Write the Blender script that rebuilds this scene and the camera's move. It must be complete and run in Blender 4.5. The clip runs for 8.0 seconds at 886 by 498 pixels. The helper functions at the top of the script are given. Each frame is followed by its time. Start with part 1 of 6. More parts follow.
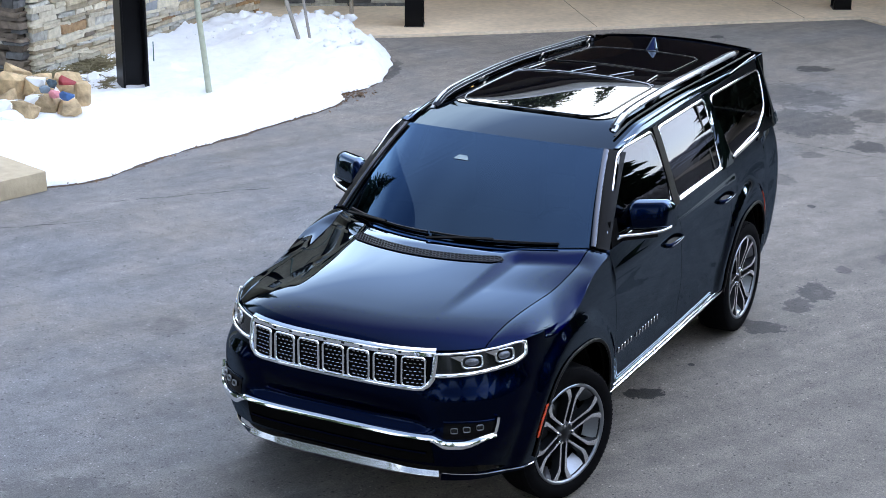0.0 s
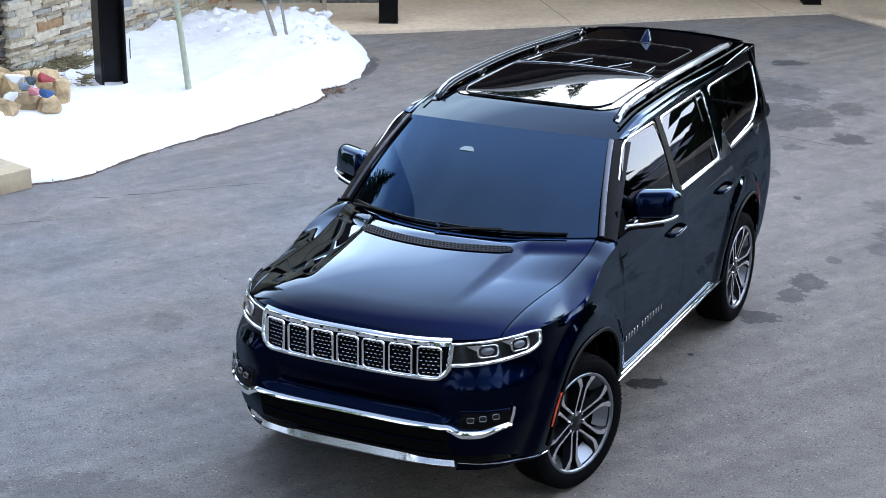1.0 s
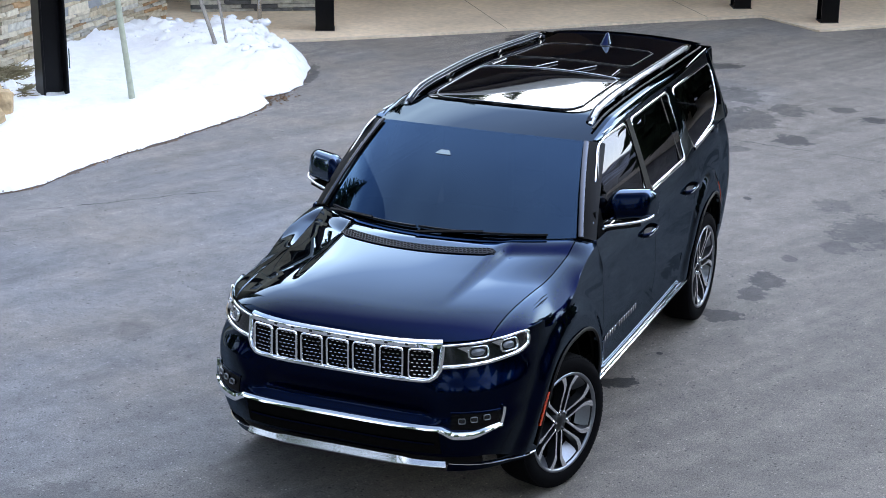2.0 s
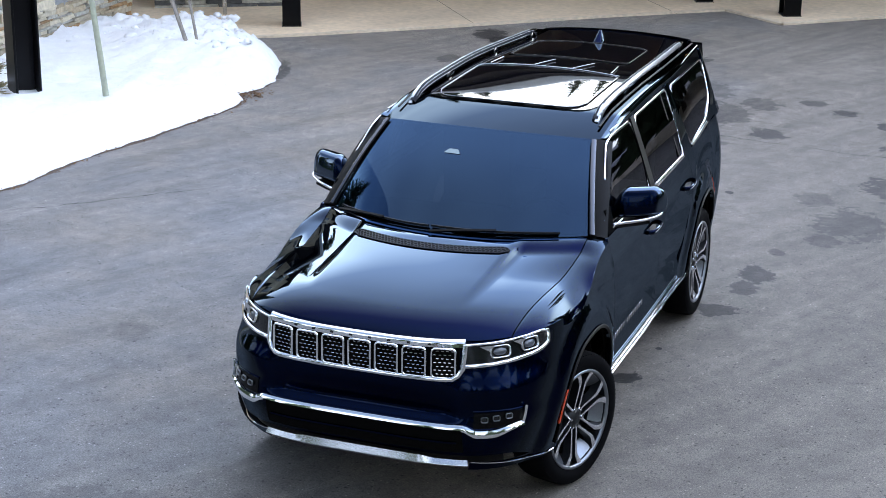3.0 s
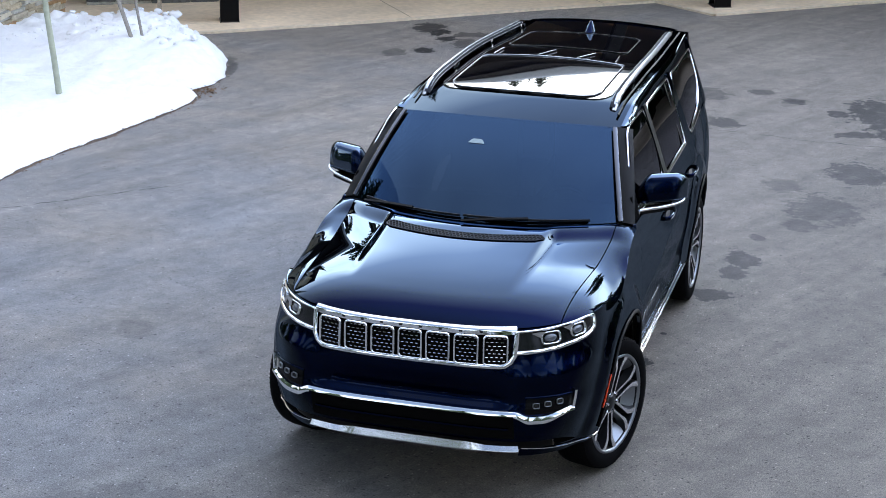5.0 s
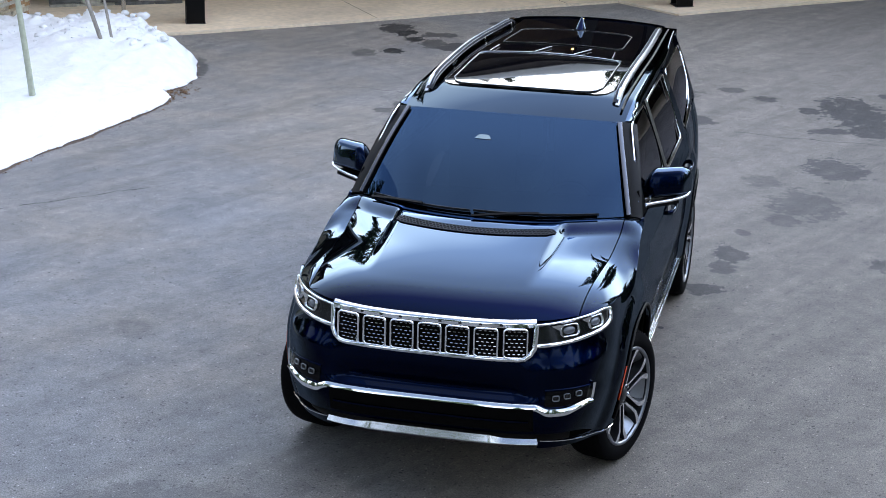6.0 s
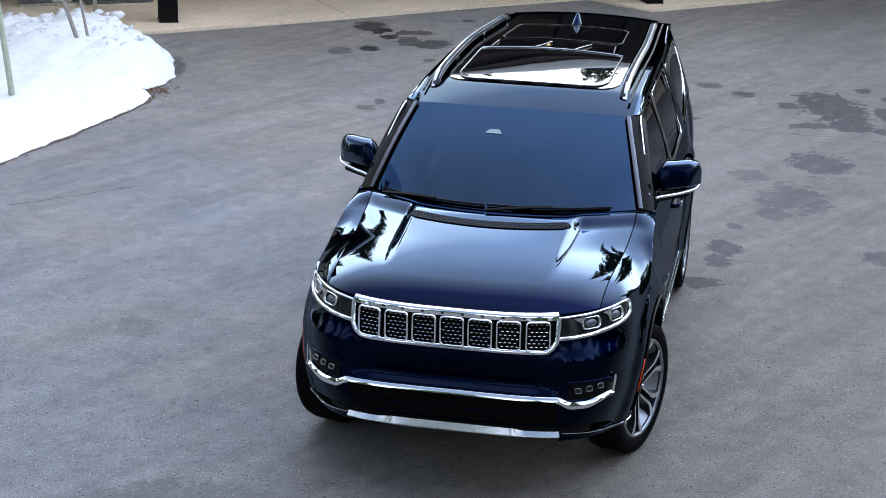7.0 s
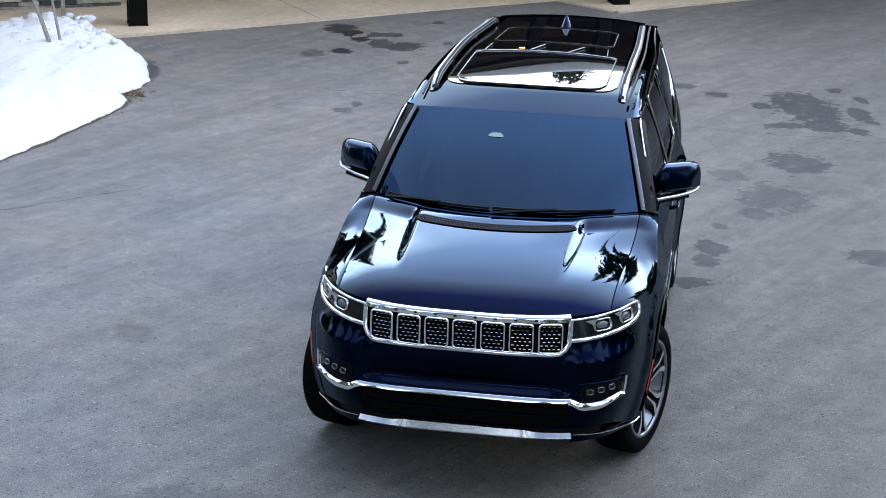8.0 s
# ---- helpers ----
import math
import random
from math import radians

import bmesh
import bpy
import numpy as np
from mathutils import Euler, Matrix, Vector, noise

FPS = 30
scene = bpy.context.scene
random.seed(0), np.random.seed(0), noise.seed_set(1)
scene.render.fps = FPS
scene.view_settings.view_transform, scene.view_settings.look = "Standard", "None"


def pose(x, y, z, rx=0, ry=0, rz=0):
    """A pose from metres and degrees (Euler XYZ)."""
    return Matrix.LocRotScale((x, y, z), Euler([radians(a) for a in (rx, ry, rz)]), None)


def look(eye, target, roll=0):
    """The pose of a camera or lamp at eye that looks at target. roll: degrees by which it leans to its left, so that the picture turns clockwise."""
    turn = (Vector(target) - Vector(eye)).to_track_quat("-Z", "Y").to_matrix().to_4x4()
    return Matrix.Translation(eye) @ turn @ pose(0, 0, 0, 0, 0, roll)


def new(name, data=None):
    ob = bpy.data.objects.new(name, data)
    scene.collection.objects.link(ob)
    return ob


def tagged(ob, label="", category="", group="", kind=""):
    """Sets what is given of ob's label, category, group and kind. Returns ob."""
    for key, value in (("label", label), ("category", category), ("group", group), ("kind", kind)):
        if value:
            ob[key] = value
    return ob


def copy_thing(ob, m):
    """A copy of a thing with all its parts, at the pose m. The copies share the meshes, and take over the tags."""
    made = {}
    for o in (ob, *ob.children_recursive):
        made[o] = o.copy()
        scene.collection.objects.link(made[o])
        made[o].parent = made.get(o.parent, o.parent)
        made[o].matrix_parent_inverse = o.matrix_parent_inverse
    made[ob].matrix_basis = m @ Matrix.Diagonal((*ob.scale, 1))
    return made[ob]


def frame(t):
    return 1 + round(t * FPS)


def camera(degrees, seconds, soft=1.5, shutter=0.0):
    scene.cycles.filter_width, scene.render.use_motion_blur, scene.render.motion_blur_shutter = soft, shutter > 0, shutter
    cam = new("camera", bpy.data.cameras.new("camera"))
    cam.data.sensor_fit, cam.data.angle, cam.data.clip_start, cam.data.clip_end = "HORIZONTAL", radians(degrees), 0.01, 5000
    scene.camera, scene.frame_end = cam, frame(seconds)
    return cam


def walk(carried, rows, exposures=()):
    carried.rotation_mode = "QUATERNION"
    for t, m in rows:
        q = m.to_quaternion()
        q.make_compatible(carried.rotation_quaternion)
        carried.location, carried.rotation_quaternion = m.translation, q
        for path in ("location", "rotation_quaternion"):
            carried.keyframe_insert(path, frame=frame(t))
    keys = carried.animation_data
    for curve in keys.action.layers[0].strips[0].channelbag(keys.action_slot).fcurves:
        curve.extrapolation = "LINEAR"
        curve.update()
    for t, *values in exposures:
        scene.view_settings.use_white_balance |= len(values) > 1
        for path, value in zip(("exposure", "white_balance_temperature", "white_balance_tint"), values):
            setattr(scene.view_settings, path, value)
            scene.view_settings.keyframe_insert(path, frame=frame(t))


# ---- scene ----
cam = camera(27.6, 8.0, 0.85)
PATH = [
    (0, (4.872, -9.031, 4.823), (3.990, -7.353, 4.185), 0.2),
    (0.5, (4.724, -9.115, 4.784), (3.850, -7.433, 4.147), 0.2),
    (1, (4.562, -9.221, 4.769), (3.731, -7.517, 4.132), 0.3),
    (1.5, (4.375, -9.329, 4.771), (3.596, -7.600, 4.134), 0.4),
    (1.7, (4.307, -9.394, 4.752), (3.545, -7.656, 4.120), 0.4),
    (2.8, (3.790, -9.626, 4.778), (3.113, -7.853, 4.146), 0.5),
    (3, (3.723, -9.677, 4.808), (3.058, -7.902, 4.172), 0.6),
    (3.5, (3.478, -9.805, 4.817), (2.848, -8.017, 4.181), 0.7),
    (4, (3.242, -9.904, 4.798), (2.648, -8.103, 4.163), 0.8),
    (4.5, (3.009, -9.995, 4.800), (2.451, -8.183, 4.165), 0.9),
    (4.7, (2.918, -10.024, 4.792), (2.373, -8.208, 4.155), 0.9),
    (6, (2.327, -10.252, 4.725), (1.876, -8.409, 4.093), 1.1),
    (6.5, (2.096, -10.319, 4.708), (1.676, -8.468, 4.077), 1.2),
    (7, (1.896, -10.377, 4.690), (1.508, -8.519, 4.059), 1.2),
    (7.5, (1.705, -10.443, 4.701), (1.348, -8.579, 4.071), 1.3),
    (8, (1.518, -10.499, 4.722), (1.193, -8.629, 4.092), 1.3),
]
walk(cam, [(t, look(eye, target, roll)) for t, eye, target, roll in PATH], [(0, 1.60, 7100, 10), (8, 1.45, 7100, 10)])

# ---------------------------------------------------------------- light
SUN_EL, SUN_ROT = radians(40), radians(25)
world = bpy.data.worlds.new("sky_world")
scene.world = world
world.use_nodes = True
wn = world.node_tree.nodes
wl = world.node_tree.links
wn.clear()
w_out = wn.new("ShaderNodeOutputWorld")
w_bg = wn.new("ShaderNodeBackground")
w_sky = wn.new("ShaderNodeTexSky")
w_sky.sky_type = "NISHITA"
w_sky.sun_disc = False
w_sky.sun_elevation, w_sky.sun_rotation = SUN_EL, SUN_ROT
w_sky.altitude, w_sky.dust_density, w_sky.ozone_density = 2000, 0.3, 3.0
w_co = wn.new("ShaderNodeTexCoord")
w_map = wn.new("ShaderNodeMapping")
w_map.inputs["Scale"].default_value = (1.0, 1.0, 2.2)
w_noise = wn.new("ShaderNodeTexNoise")
w_noise.inputs["Scale"].default_value = 1.7
w_noise.inputs["Detail"].default_value = 7
w_noise.inputs["Roughness"].default_value = 0.55
w_ramp = wn.new("ShaderNodeValToRGB")
w_ramp.color_ramp.elements[0].position = 0.28
w_ramp.color_ramp.elements[1].position = 0.56
w_sep = wn.new("ShaderNodeSeparateXYZ")
w_low = wn.new("ShaderNodeMapRange")
w_low.inputs["From Min"].default_value = 0.535
w_low.inputs["From Max"].default_value = 0.42
w_low.inputs["To Min"].default_value = 0.10
w_low.inputs["To Max"].default_value = 1.0
w_mul = wn.new("ShaderNodeMath")
w_mul.operation = "MULTIPLY"
w_mix = wn.new("ShaderNodeMixRGB")
w_mix.inputs["Color2"].default_value = (7.5, 8.75, 10.3, 1)
w_bg.inputs["Strength"].default_value = 0.165
wl.new(w_co.outputs["Generated"], w_map.inputs["Vector"])
wl.new(w_map.outputs["Vector"], w_noise.inputs["Vector"])
wl.new(w_noise.outputs["Fac"], w_ramp.inputs["Fac"])
wl.new(w_co.outputs["Generated"], w_sep.inputs["Vector"])
wl.new(w_sep.outputs["Z"], w_low.inputs["Value"])
wl.new(w_ramp.outputs["Color"], w_mul.inputs[0])
wl.new(w_low.outputs["Result"], w_mul.inputs[1])
wl.new(w_mul.outputs[0], w_mix.inputs["Fac"])
wl.new(w_sky.outputs["Color"], w_mix.inputs["Color1"])
# the overcast brightens broadly towards the hidden sun
w_dot = wn.new("ShaderNodeVectorMath")
w_dot.operation = "DOT_PRODUCT"
w_dot.inputs[1].default_value = (math.sin(radians(18)) * math.cos(radians(24)), math.cos(radians(18)) * math.cos(radians(24)), math.sin(radians(24)))
w_glow = wn.new("ShaderNodeMapRange")
w_glow.interpolation_type = "SMOOTHSTEP"
w_glow.inputs["From Min"].default_value = -0.25
w_glow.inputs["From Max"].default_value = 1.0
w_glow.inputs["To Min"].default_value = 0.66
w_glow.inputs["To Max"].default_value = 2.6
w_scale = wn.new("ShaderNodeVectorMath")
w_scale.operation = "SCALE"
wl.new(w_co.outputs["Generated"], w_dot.inputs[0])
wl.new(w_dot.outputs["Value"], w_glow.inputs["Value"])
wl.new(w_mix.outputs["Color"], w_scale.inputs[0])
wl.new(w_glow.outputs["Result"], w_scale.inputs["Scale"])
wl.new(w_scale.outputs["Vector"], w_bg.inputs["Color"])
wl.new(w_bg.outputs["Background"], w_out.inputs["Surface"])

sun = new("sun", bpy.data.lights.new("sun", "SUN"))
sun.data.energy, sun.data.angle, sun.data.color = 1.0, radians(140), (1.0, 0.94, 0.86)
sun.matrix_world = look((math.sin(SUN_ROT) * 50, math.cos(SUN_ROT) * 50, 50 * math.tan(SUN_EL)), (0, 0, 0))


# ---------------------------------------------------------------- materials
def mat(name, color, rough=0.5, metal=0.0, coat=0.0, spec=0.5, noise_scale=0.0, noise_amt=0.0, bump=0.0, bump_scale=40.0, random_amt=0.0, coarse=0.0):
    """A principled material with grain, coarse stains and fine relief in object or world space."""
    m = bpy.data.materials.new(name)
    m.use_nodes = True
    nt = m.node_tree
    n, l = nt.nodes, nt.links
    b = n["Principled BSDF"]
    b.inputs["Base Color"].default_value = (*color, 1)
    b.inputs["Roughness"].default_value = rough
    b.inputs["Metallic"].default_value = metal
    b.inputs["Coat Weight"].default_value = coat
    b.inputs["Coat Roughness"].default_value = 0.02
    b.inputs["Specular IOR Level"].default_value = spec
    geo = n.new("ShaderNodeNewGeometry")
    last = None
    if noise_amt or coarse:
        tex = n.new("ShaderNodeTexNoise")
        tex.inputs["Scale"].default_value = noise_scale or 30
        tex.inputs["Detail"].default_value = 6
        big = n.new("ShaderNodeTexNoise")
        big.inputs["Scale"].default_value = max((noise_scale or 30) * 0.06, 0.35)
        big.inputs["Detail"].default_value = 4
        l.new(geo.outputs["Position"], tex.inputs["Vector"])
        l.new(geo.outputs["Position"], big.inputs["Vector"])
        a = n.new("ShaderNodeMapRange")
        a.inputs["From Min"].default_value, a.inputs["From Max"].default_value = 0.25, 0.75
        a.inputs["To Min"].default_value, a.inputs["To Max"].default_value = 1 - noise_amt, 1 + noise_amt
        c = n.new("ShaderNodeMapRange")
        c.inputs["From Min"].default_value, c.inputs["From Max"].default_value = 0.3, 0.7
        c.inputs["To Min"].default_value, c.inputs["To Max"].default_value = 1 - coarse, 1 + coarse
        l.new(tex.outputs["Fac"], a.inputs["Value"])
        l.new(big.outputs["Fac"], c.inputs["Value"])
        mm = n.new("ShaderNodeMath")
        mm.operation = "MULTIPLY"
        l.new(a.outputs["Result"], mm.inputs[0])
        l.new(c.outputs["Result"], mm.inputs[1])
        last = mm.outputs[0]
    if random_amt:
        oi = n.new("ShaderNodeObjectInfo")
        r = n.new("ShaderNodeMapRange")
        r.inputs["To Min"].default_value, r.inputs["To Max"].default_value = 1 - random_amt, 1 + random_amt
        l.new(oi.outputs["Random"], r.inputs["Value"])
        if last is not None:
            m2 = n.new("ShaderNodeMath")
            m2.operation = "MULTIPLY"
            l.new(last, m2.inputs[0])
            l.new(r.outputs["Result"], m2.inputs[1])
            last = m2.outputs[0]
        else:
            last = r.outputs["Result"]
    if last is not None:
        v = n.new("ShaderNodeVectorMath")
        v.operation = "SCALE"
        v.inputs[0].default_value = color
        l.new(last, v.inputs["Scale"])
        l.new(v.outputs["Vector"], b.inputs["Base Color"])
    if bump:
        bt = n.new("ShaderNodeTexNoise")
        bt.inputs["Scale"].default_value = bump_scale
        bt.inputs["Detail"].default_value = 5
        l.new(geo.outputs["Position"], bt.inputs["Vector"])
        bp = n.new("ShaderNodeBump")
        bp.inputs["Strength"].default_value = bump
        bp.inputs["Distance"].default_value = 0.02
        l.new(bt.outputs["Fac"], bp.inputs["Height"])
        l.new(bp.outputs["Normal"], b.inputs["Normal"])
    return m


def lacquer(name, flake, top=0.148):
    """Metallic flake under a mirror-clear coat whose gloss grows gently towards grazing."""
    m = mat(name, flake, 0.25, 1.0)
    n, l = m.node_tree.nodes, m.node_tree.links
    b = n["Principled BSDF"]
    b.inputs["Specular Tint"].default_value = (flake[0] * 2, flake[1] * 2, flake[2] * 2, 1)
    gl = n.new("ShaderNodeBsdfGlossy")
    gl.inputs["Roughness"].default_value = 0.0
    gl.inputs["Color"].default_value = (0.60, 0.78, 1.0, 1)
    fr = n.new("ShaderNodeFresnel")
    fr.inputs["IOR"].default_value = 1.46
    mr = n.new("ShaderNodeMapRange")
    for k, v in zip(("From Min", "From Max", "To Min", "To Max"), (0.046, 0.140, 0.007, top)):
        mr.inputs[k].default_value = v
    mx = n.new("ShaderNodeMixShader")
    l.new(fr.outputs["Fac"], mr.inputs["Value"])
    l.new(mr.outputs["Result"], mx.inputs["Fac"])
    l.new(b.outputs["BSDF"], mx.inputs[1])
    l.new(gl.outputs["BSDF"], mx.inputs[2])
    l.new(mx.outputs["Shader"], n["Material Output"].inputs["Surface"])
    return m


PAINT = lacquer("navy_metallic_paint", (0.00006, 0.0024, 0.0155))
ROOF_PAINT = lacquer("dark_roof_paint", (0.0006, 0.0010, 0.003), 0.055)
BLACK_LACQUER = lacquer("black_lacquer", (0.0006, 0.0006, 0.0007))
BLACK_GLOSS = mat("gloss_black", (0.003, 0.003, 0.004), 0.06, 0.0, 0.6, 0.5)
ROOF_GLASS = mat("dark_roof_glass", (0.002, 0.002, 0.003), 0.02, 0.0, 0.0, 0.6)
CHROME = mat("chrome", (0.82, 0.84, 0.87), 0.06, 1.0)
SATIN = mat("satin_silver", (0.62, 0.63, 0.65), 0.2, 1.0, noise_scale=60, noise_amt=0.06)
RIM_FACE = mat("machined_alloy", (0.84, 0.86, 0.90), 0.16, 1.0, noise_scale=80, noise_amt=0.05)
RIM_DARK = mat("dark_alloy", (0.008, 0.009, 0.011), 0.3, 0.3)
RIM_GREY = mat("grey_alloy", (0.17, 0.18, 0.20), 0.28, 0.9)
POCKET_SILVER = mat("silver_wheel_paint", (0.22, 0.235, 0.26), 0.3, 0.9, noise_scale=80, noise_amt=0.05)
RAIL = mat("rail_silver", (0.34, 0.36, 0.40), 0.28, 1.0, noise_scale=60, noise_amt=0.08)
SKID = mat("polished_skid", (0.52, 0.54, 0.58), 0.2, 1.0, noise_scale=40, noise_amt=0.04)
# grey metal standing in for the sky reflected along the front pillars
PILLAR_GLINT = mat("glint_satin", (0.085, 0.09, 0.105), 0.24, 1.0)
RUBBER = mat("tyre_rubber", (0.0035, 0.0035, 0.004), 0.75, spec=0.025, noise_scale=50, noise_amt=0.2, coarse=0.15)
PLASTIC = mat("black_plastic", (0.0025, 0.0025, 0.0028), 0.5, spec=0.12, noise_scale=120, noise_amt=0.1)
POCKET = mat("lamp_pocket_black", (0.002, 0.002, 0.0025), 0.18, spec=0.12, noise_scale=120, noise_amt=0.1)
VENT = mat("vent_plastic", (0.014, 0.016, 0.022), 0.7, spec=0.08, noise_scale=150, noise_amt=0.15)
LATTICE = mat("lattice_plastic", (0.02, 0.022, 0.03), 0.55, spec=0.15)
DARK = mat("dark_void", (0.002, 0.002, 0.002), 0.9, spec=0.05)
LAMP_DARK = mat("lamp_housing", (0.006, 0.007, 0.008), 0.15)
LAMP_LENS = mat("lamp_lens", (0.10, 0.11, 0.13), 0.06, 0.4, 0.6)
RED_LENS = mat("red_reflector", (0.65, 0.05, 0.01), 0.2, 0.0, 1.0)
CABIN = mat("cabin_trim", (0.02, 0.019, 0.018), 0.6, noise_scale=30, noise_amt=0.2)
LEATHER = mat("seat_leather", (0.022, 0.02, 0.018), 0.5, noise_scale=30, noise_amt=0.2)
SNOW = mat("packed_snow", (0.79, 0.797, 0.81), 0.6, noise_scale=9, noise_amt=0.05, bump=0.9, bump_scale=9, coarse=0.04)
CONCRETE = mat("tan_concrete", (0.74, 0.585, 0.41), 0.8, noise_scale=12, noise_amt=0.12, bump=0.1, bump_scale=60, coarse=0.14)
CURB_STONE = mat("sandstone_curb", (0.42, 0.34, 0.23), 0.85, noise_scale=10, noise_amt=0.12, bump=0.2, bump_scale=30, coarse=0.12)
STEEL = mat("black_painted_steel", (0.003, 0.003, 0.0038), 0.3, spec=0.15, noise_scale=20, noise_amt=0.2, coarse=0.2)
BARK = mat("sapling_bark", (0.30, 0.27, 0.24), 0.8, noise_scale=25, noise_amt=0.25)
ASPEN = mat("pale_green_bark", (0.40, 0.42, 0.32), 0.75, noise_scale=18, noise_amt=0.15)
TRUNK = mat("conifer_bark", (0.09, 0.06, 0.045), 0.9, noise_scale=12, noise_amt=0.3)
NEEDLES = mat("conifer_needles", (0.035, 0.055, 0.022), 0.8, noise_scale=3, noise_amt=0.4, coarse=0.2)
DRY = mat("dry_grass", (0.26, 0.22, 0.13), 0.9, noise_scale=20, noise_amt=0.35)
LEAF = mat("dead_leaves", (0.16, 0.09, 0.045), 0.9, noise_scale=40, noise_amt=0.5)
MORTAR = mat("dark_wall_backing", (0.03, 0.026, 0.022), 0.95, noise_scale=20, noise_amt=0.3)
CAPSTONE = mat("grey_capstone", (0.26, 0.27, 0.28), 0.8, noise_scale=14, noise_amt=0.15, coarse=0.1)
BOULDER = mat("tan_boulder", (0.40, 0.29, 0.165), 0.85, noise_scale=9, noise_amt=0.5, bump=0.9, bump_scale=18, random_amt=0.25, coarse=0.2)
RED_ROCK = mat("red_painted_rock", (0.30, 0.03, 0.035), 0.5, noise_scale=20, noise_amt=0.15)
BLUE_ROCK = mat("blue_painted_rock", (0.03, 0.10, 0.26), 0.5, noise_scale=20, noise_amt=0.15)
PINK_ROCK = mat("pink_painted_rock", (0.55, 0.20, 0.22), 0.5, noise_scale=20, noise_amt=0.15)
SLATE_ROCK = mat("blue_grey_rock", (0.18, 0.24, 0.30), 0.6, noise_scale=20, noise_amt=0.2)
SIDING = mat("tan_timber_siding", (0.60, 0.45, 0.29), 0.75, noise_scale=9, noise_amt=0.3, coarse=0.2)
JOINT = mat("joint_shadow", (0.24, 0.19, 0.14), 0.9, noise_scale=20, noise_amt=0.2)
TEAL_ROCK = mat("dark_teal_rock", (0.04, 0.07, 0.09), 0.6, noise_scale=40, noise_amt=0.6)
CEILING_WOOD = mat("dark_stained_timber", (0.035, 0.024, 0.017), 0.6, noise_scale=8, noise_amt=0.3)
ROOF_METAL = mat("brown_metal_roof", (0.06, 0.045, 0.04), 0.5, noise_scale=6, noise_amt=0.15)
WALL_TAN = mat("tan_stucco", (0.22, 0.17, 0.12), 0.9, noise_scale=10, noise_amt=0.15)
WARM_LAMP = mat("warm_lamp_glow", (1, 0.6, 0.25), 0.5)
_b = WARM_LAMP.node_tree.nodes["Principled BSDF"]
_b.inputs["Emission Color"].default_value = (1.0, 0.55, 0.2, 1)
_b.inputs["Emission Strength"].default_value = 12.0
STONES = [
    mat("buff_ledge_stone", (0.40, 0.33, 0.225), 0.85, noise_scale=16, noise_amt=0.3, bump=0.9, bump_scale=22, random_amt=0.22),
    mat("grey_ledge_stone", (0.40, 0.385, 0.335), 0.85, noise_scale=16, noise_amt=0.3, bump=0.9, bump_scale=22, random_amt=0.22),
    mat("cream_ledge_stone", (0.54, 0.48, 0.365), 0.85, noise_scale=16, noise_amt=0.22, bump=0.7, bump_scale=26, random_amt=0.15),
    mat("rust_ledge_stone", (0.36, 0.22, 0.11), 0.85, noise_scale=16, noise_amt=0.32, bump=0.7, bump_scale=26, random_amt=0.25),
    # return wall's shade is put into these two colours; the pier shares the slate
    mat("shaded_brown_stone", (0.13, 0.10, 0.075), 0.8, noise_scale=16, noise_amt=0.35, bump=0.7, bump_scale=26, random_amt=0.4),
    mat("dark_slate_stone", (0.10, 0.10, 0.10), 0.8, noise_scale=16, noise_amt=0.35, bump=0.7, bump_scale=26, random_amt=0.4),
]


def tinted_glass(name, tint, boost, sheen=(0.95, 0.97, 1.0)):
    """Thin tinted glass: sharp Fresnel gloss over a tinted see-through sheet."""
    m = bpy.data.materials.new(name)
    m.use_nodes = True
    n, l = m.node_tree.nodes, m.node_tree.links
    n.clear()
    out = n.new("ShaderNodeOutputMaterial")
    gl = n.new("ShaderNodeBsdfGlossy")
    gl.inputs["Roughness"].default_value = 0.0
    gl.inputs["Color"].default_value = (*sheen, 1)
    tr = n.new("ShaderNodeBsdfTransparent")
    tr.inputs["Color"].default_value = (*tint, 1)
    fr = n.new("ShaderNodeFresnel")
    fr.inputs["IOR"].default_value = boost
    mx = n.new("ShaderNodeMixShader")
    l.new(fr.outputs["Fac"], mx.inputs["Fac"])
    l.new(tr.outputs["BSDF"], mx.inputs[1])
    l.new(gl.outputs["BSDF"], mx.inputs[2])
    l.new(mx.outputs["Shader"], out.inputs["Surface"])
    return m


WINDSHIELD_GLASS = tinted_glass("tinted_windshield", (0.02, 0.025, 0.03), 1.62, (0.23, 0.43, 0.76))
SIDE_GLASS = tinted_glass("privacy_glass", (0.04, 0.045, 0.05), 1.40, (0.44, 0.46, 0.54))


def slope_material():
    """Wooded hillsides with open snow between the stands of trees."""
    m = mat("snowy_wooded_slope", (0.03, 0.04, 0.028), 0.9)
    n, l = m.node_tree.nodes, m.node_tree.links
    geo = n.new("ShaderNodeNewGeometry")
    t = n.new("ShaderNodeTexNoise")
    t.inputs["Scale"].default_value, t.inputs["Detail"].default_value, t.inputs["Roughness"].default_value = 0.16, 9, 0.68
    l.new(geo.outputs["Position"], t.inputs["Vector"])
    r = n.new("ShaderNodeMapRange")
    r.inputs["From Min"].default_value, r.inputs["From Max"].default_value = 0.46, 0.56
    l.new(t.outputs["Fac"], r.inputs["Value"])
    mx = n.new("ShaderNodeMixRGB")
    mx.inputs["Color1"].default_value = (0.03, 0.04, 0.028, 1)
    mx.inputs["Color2"].default_value = (0.50, 0.50, 0.56, 1)
    l.new(r.outputs["Result"], mx.inputs["Fac"])
    l.new(mx.outputs["Color"], n["Principled BSDF"].inputs["Base Color"])
    return m


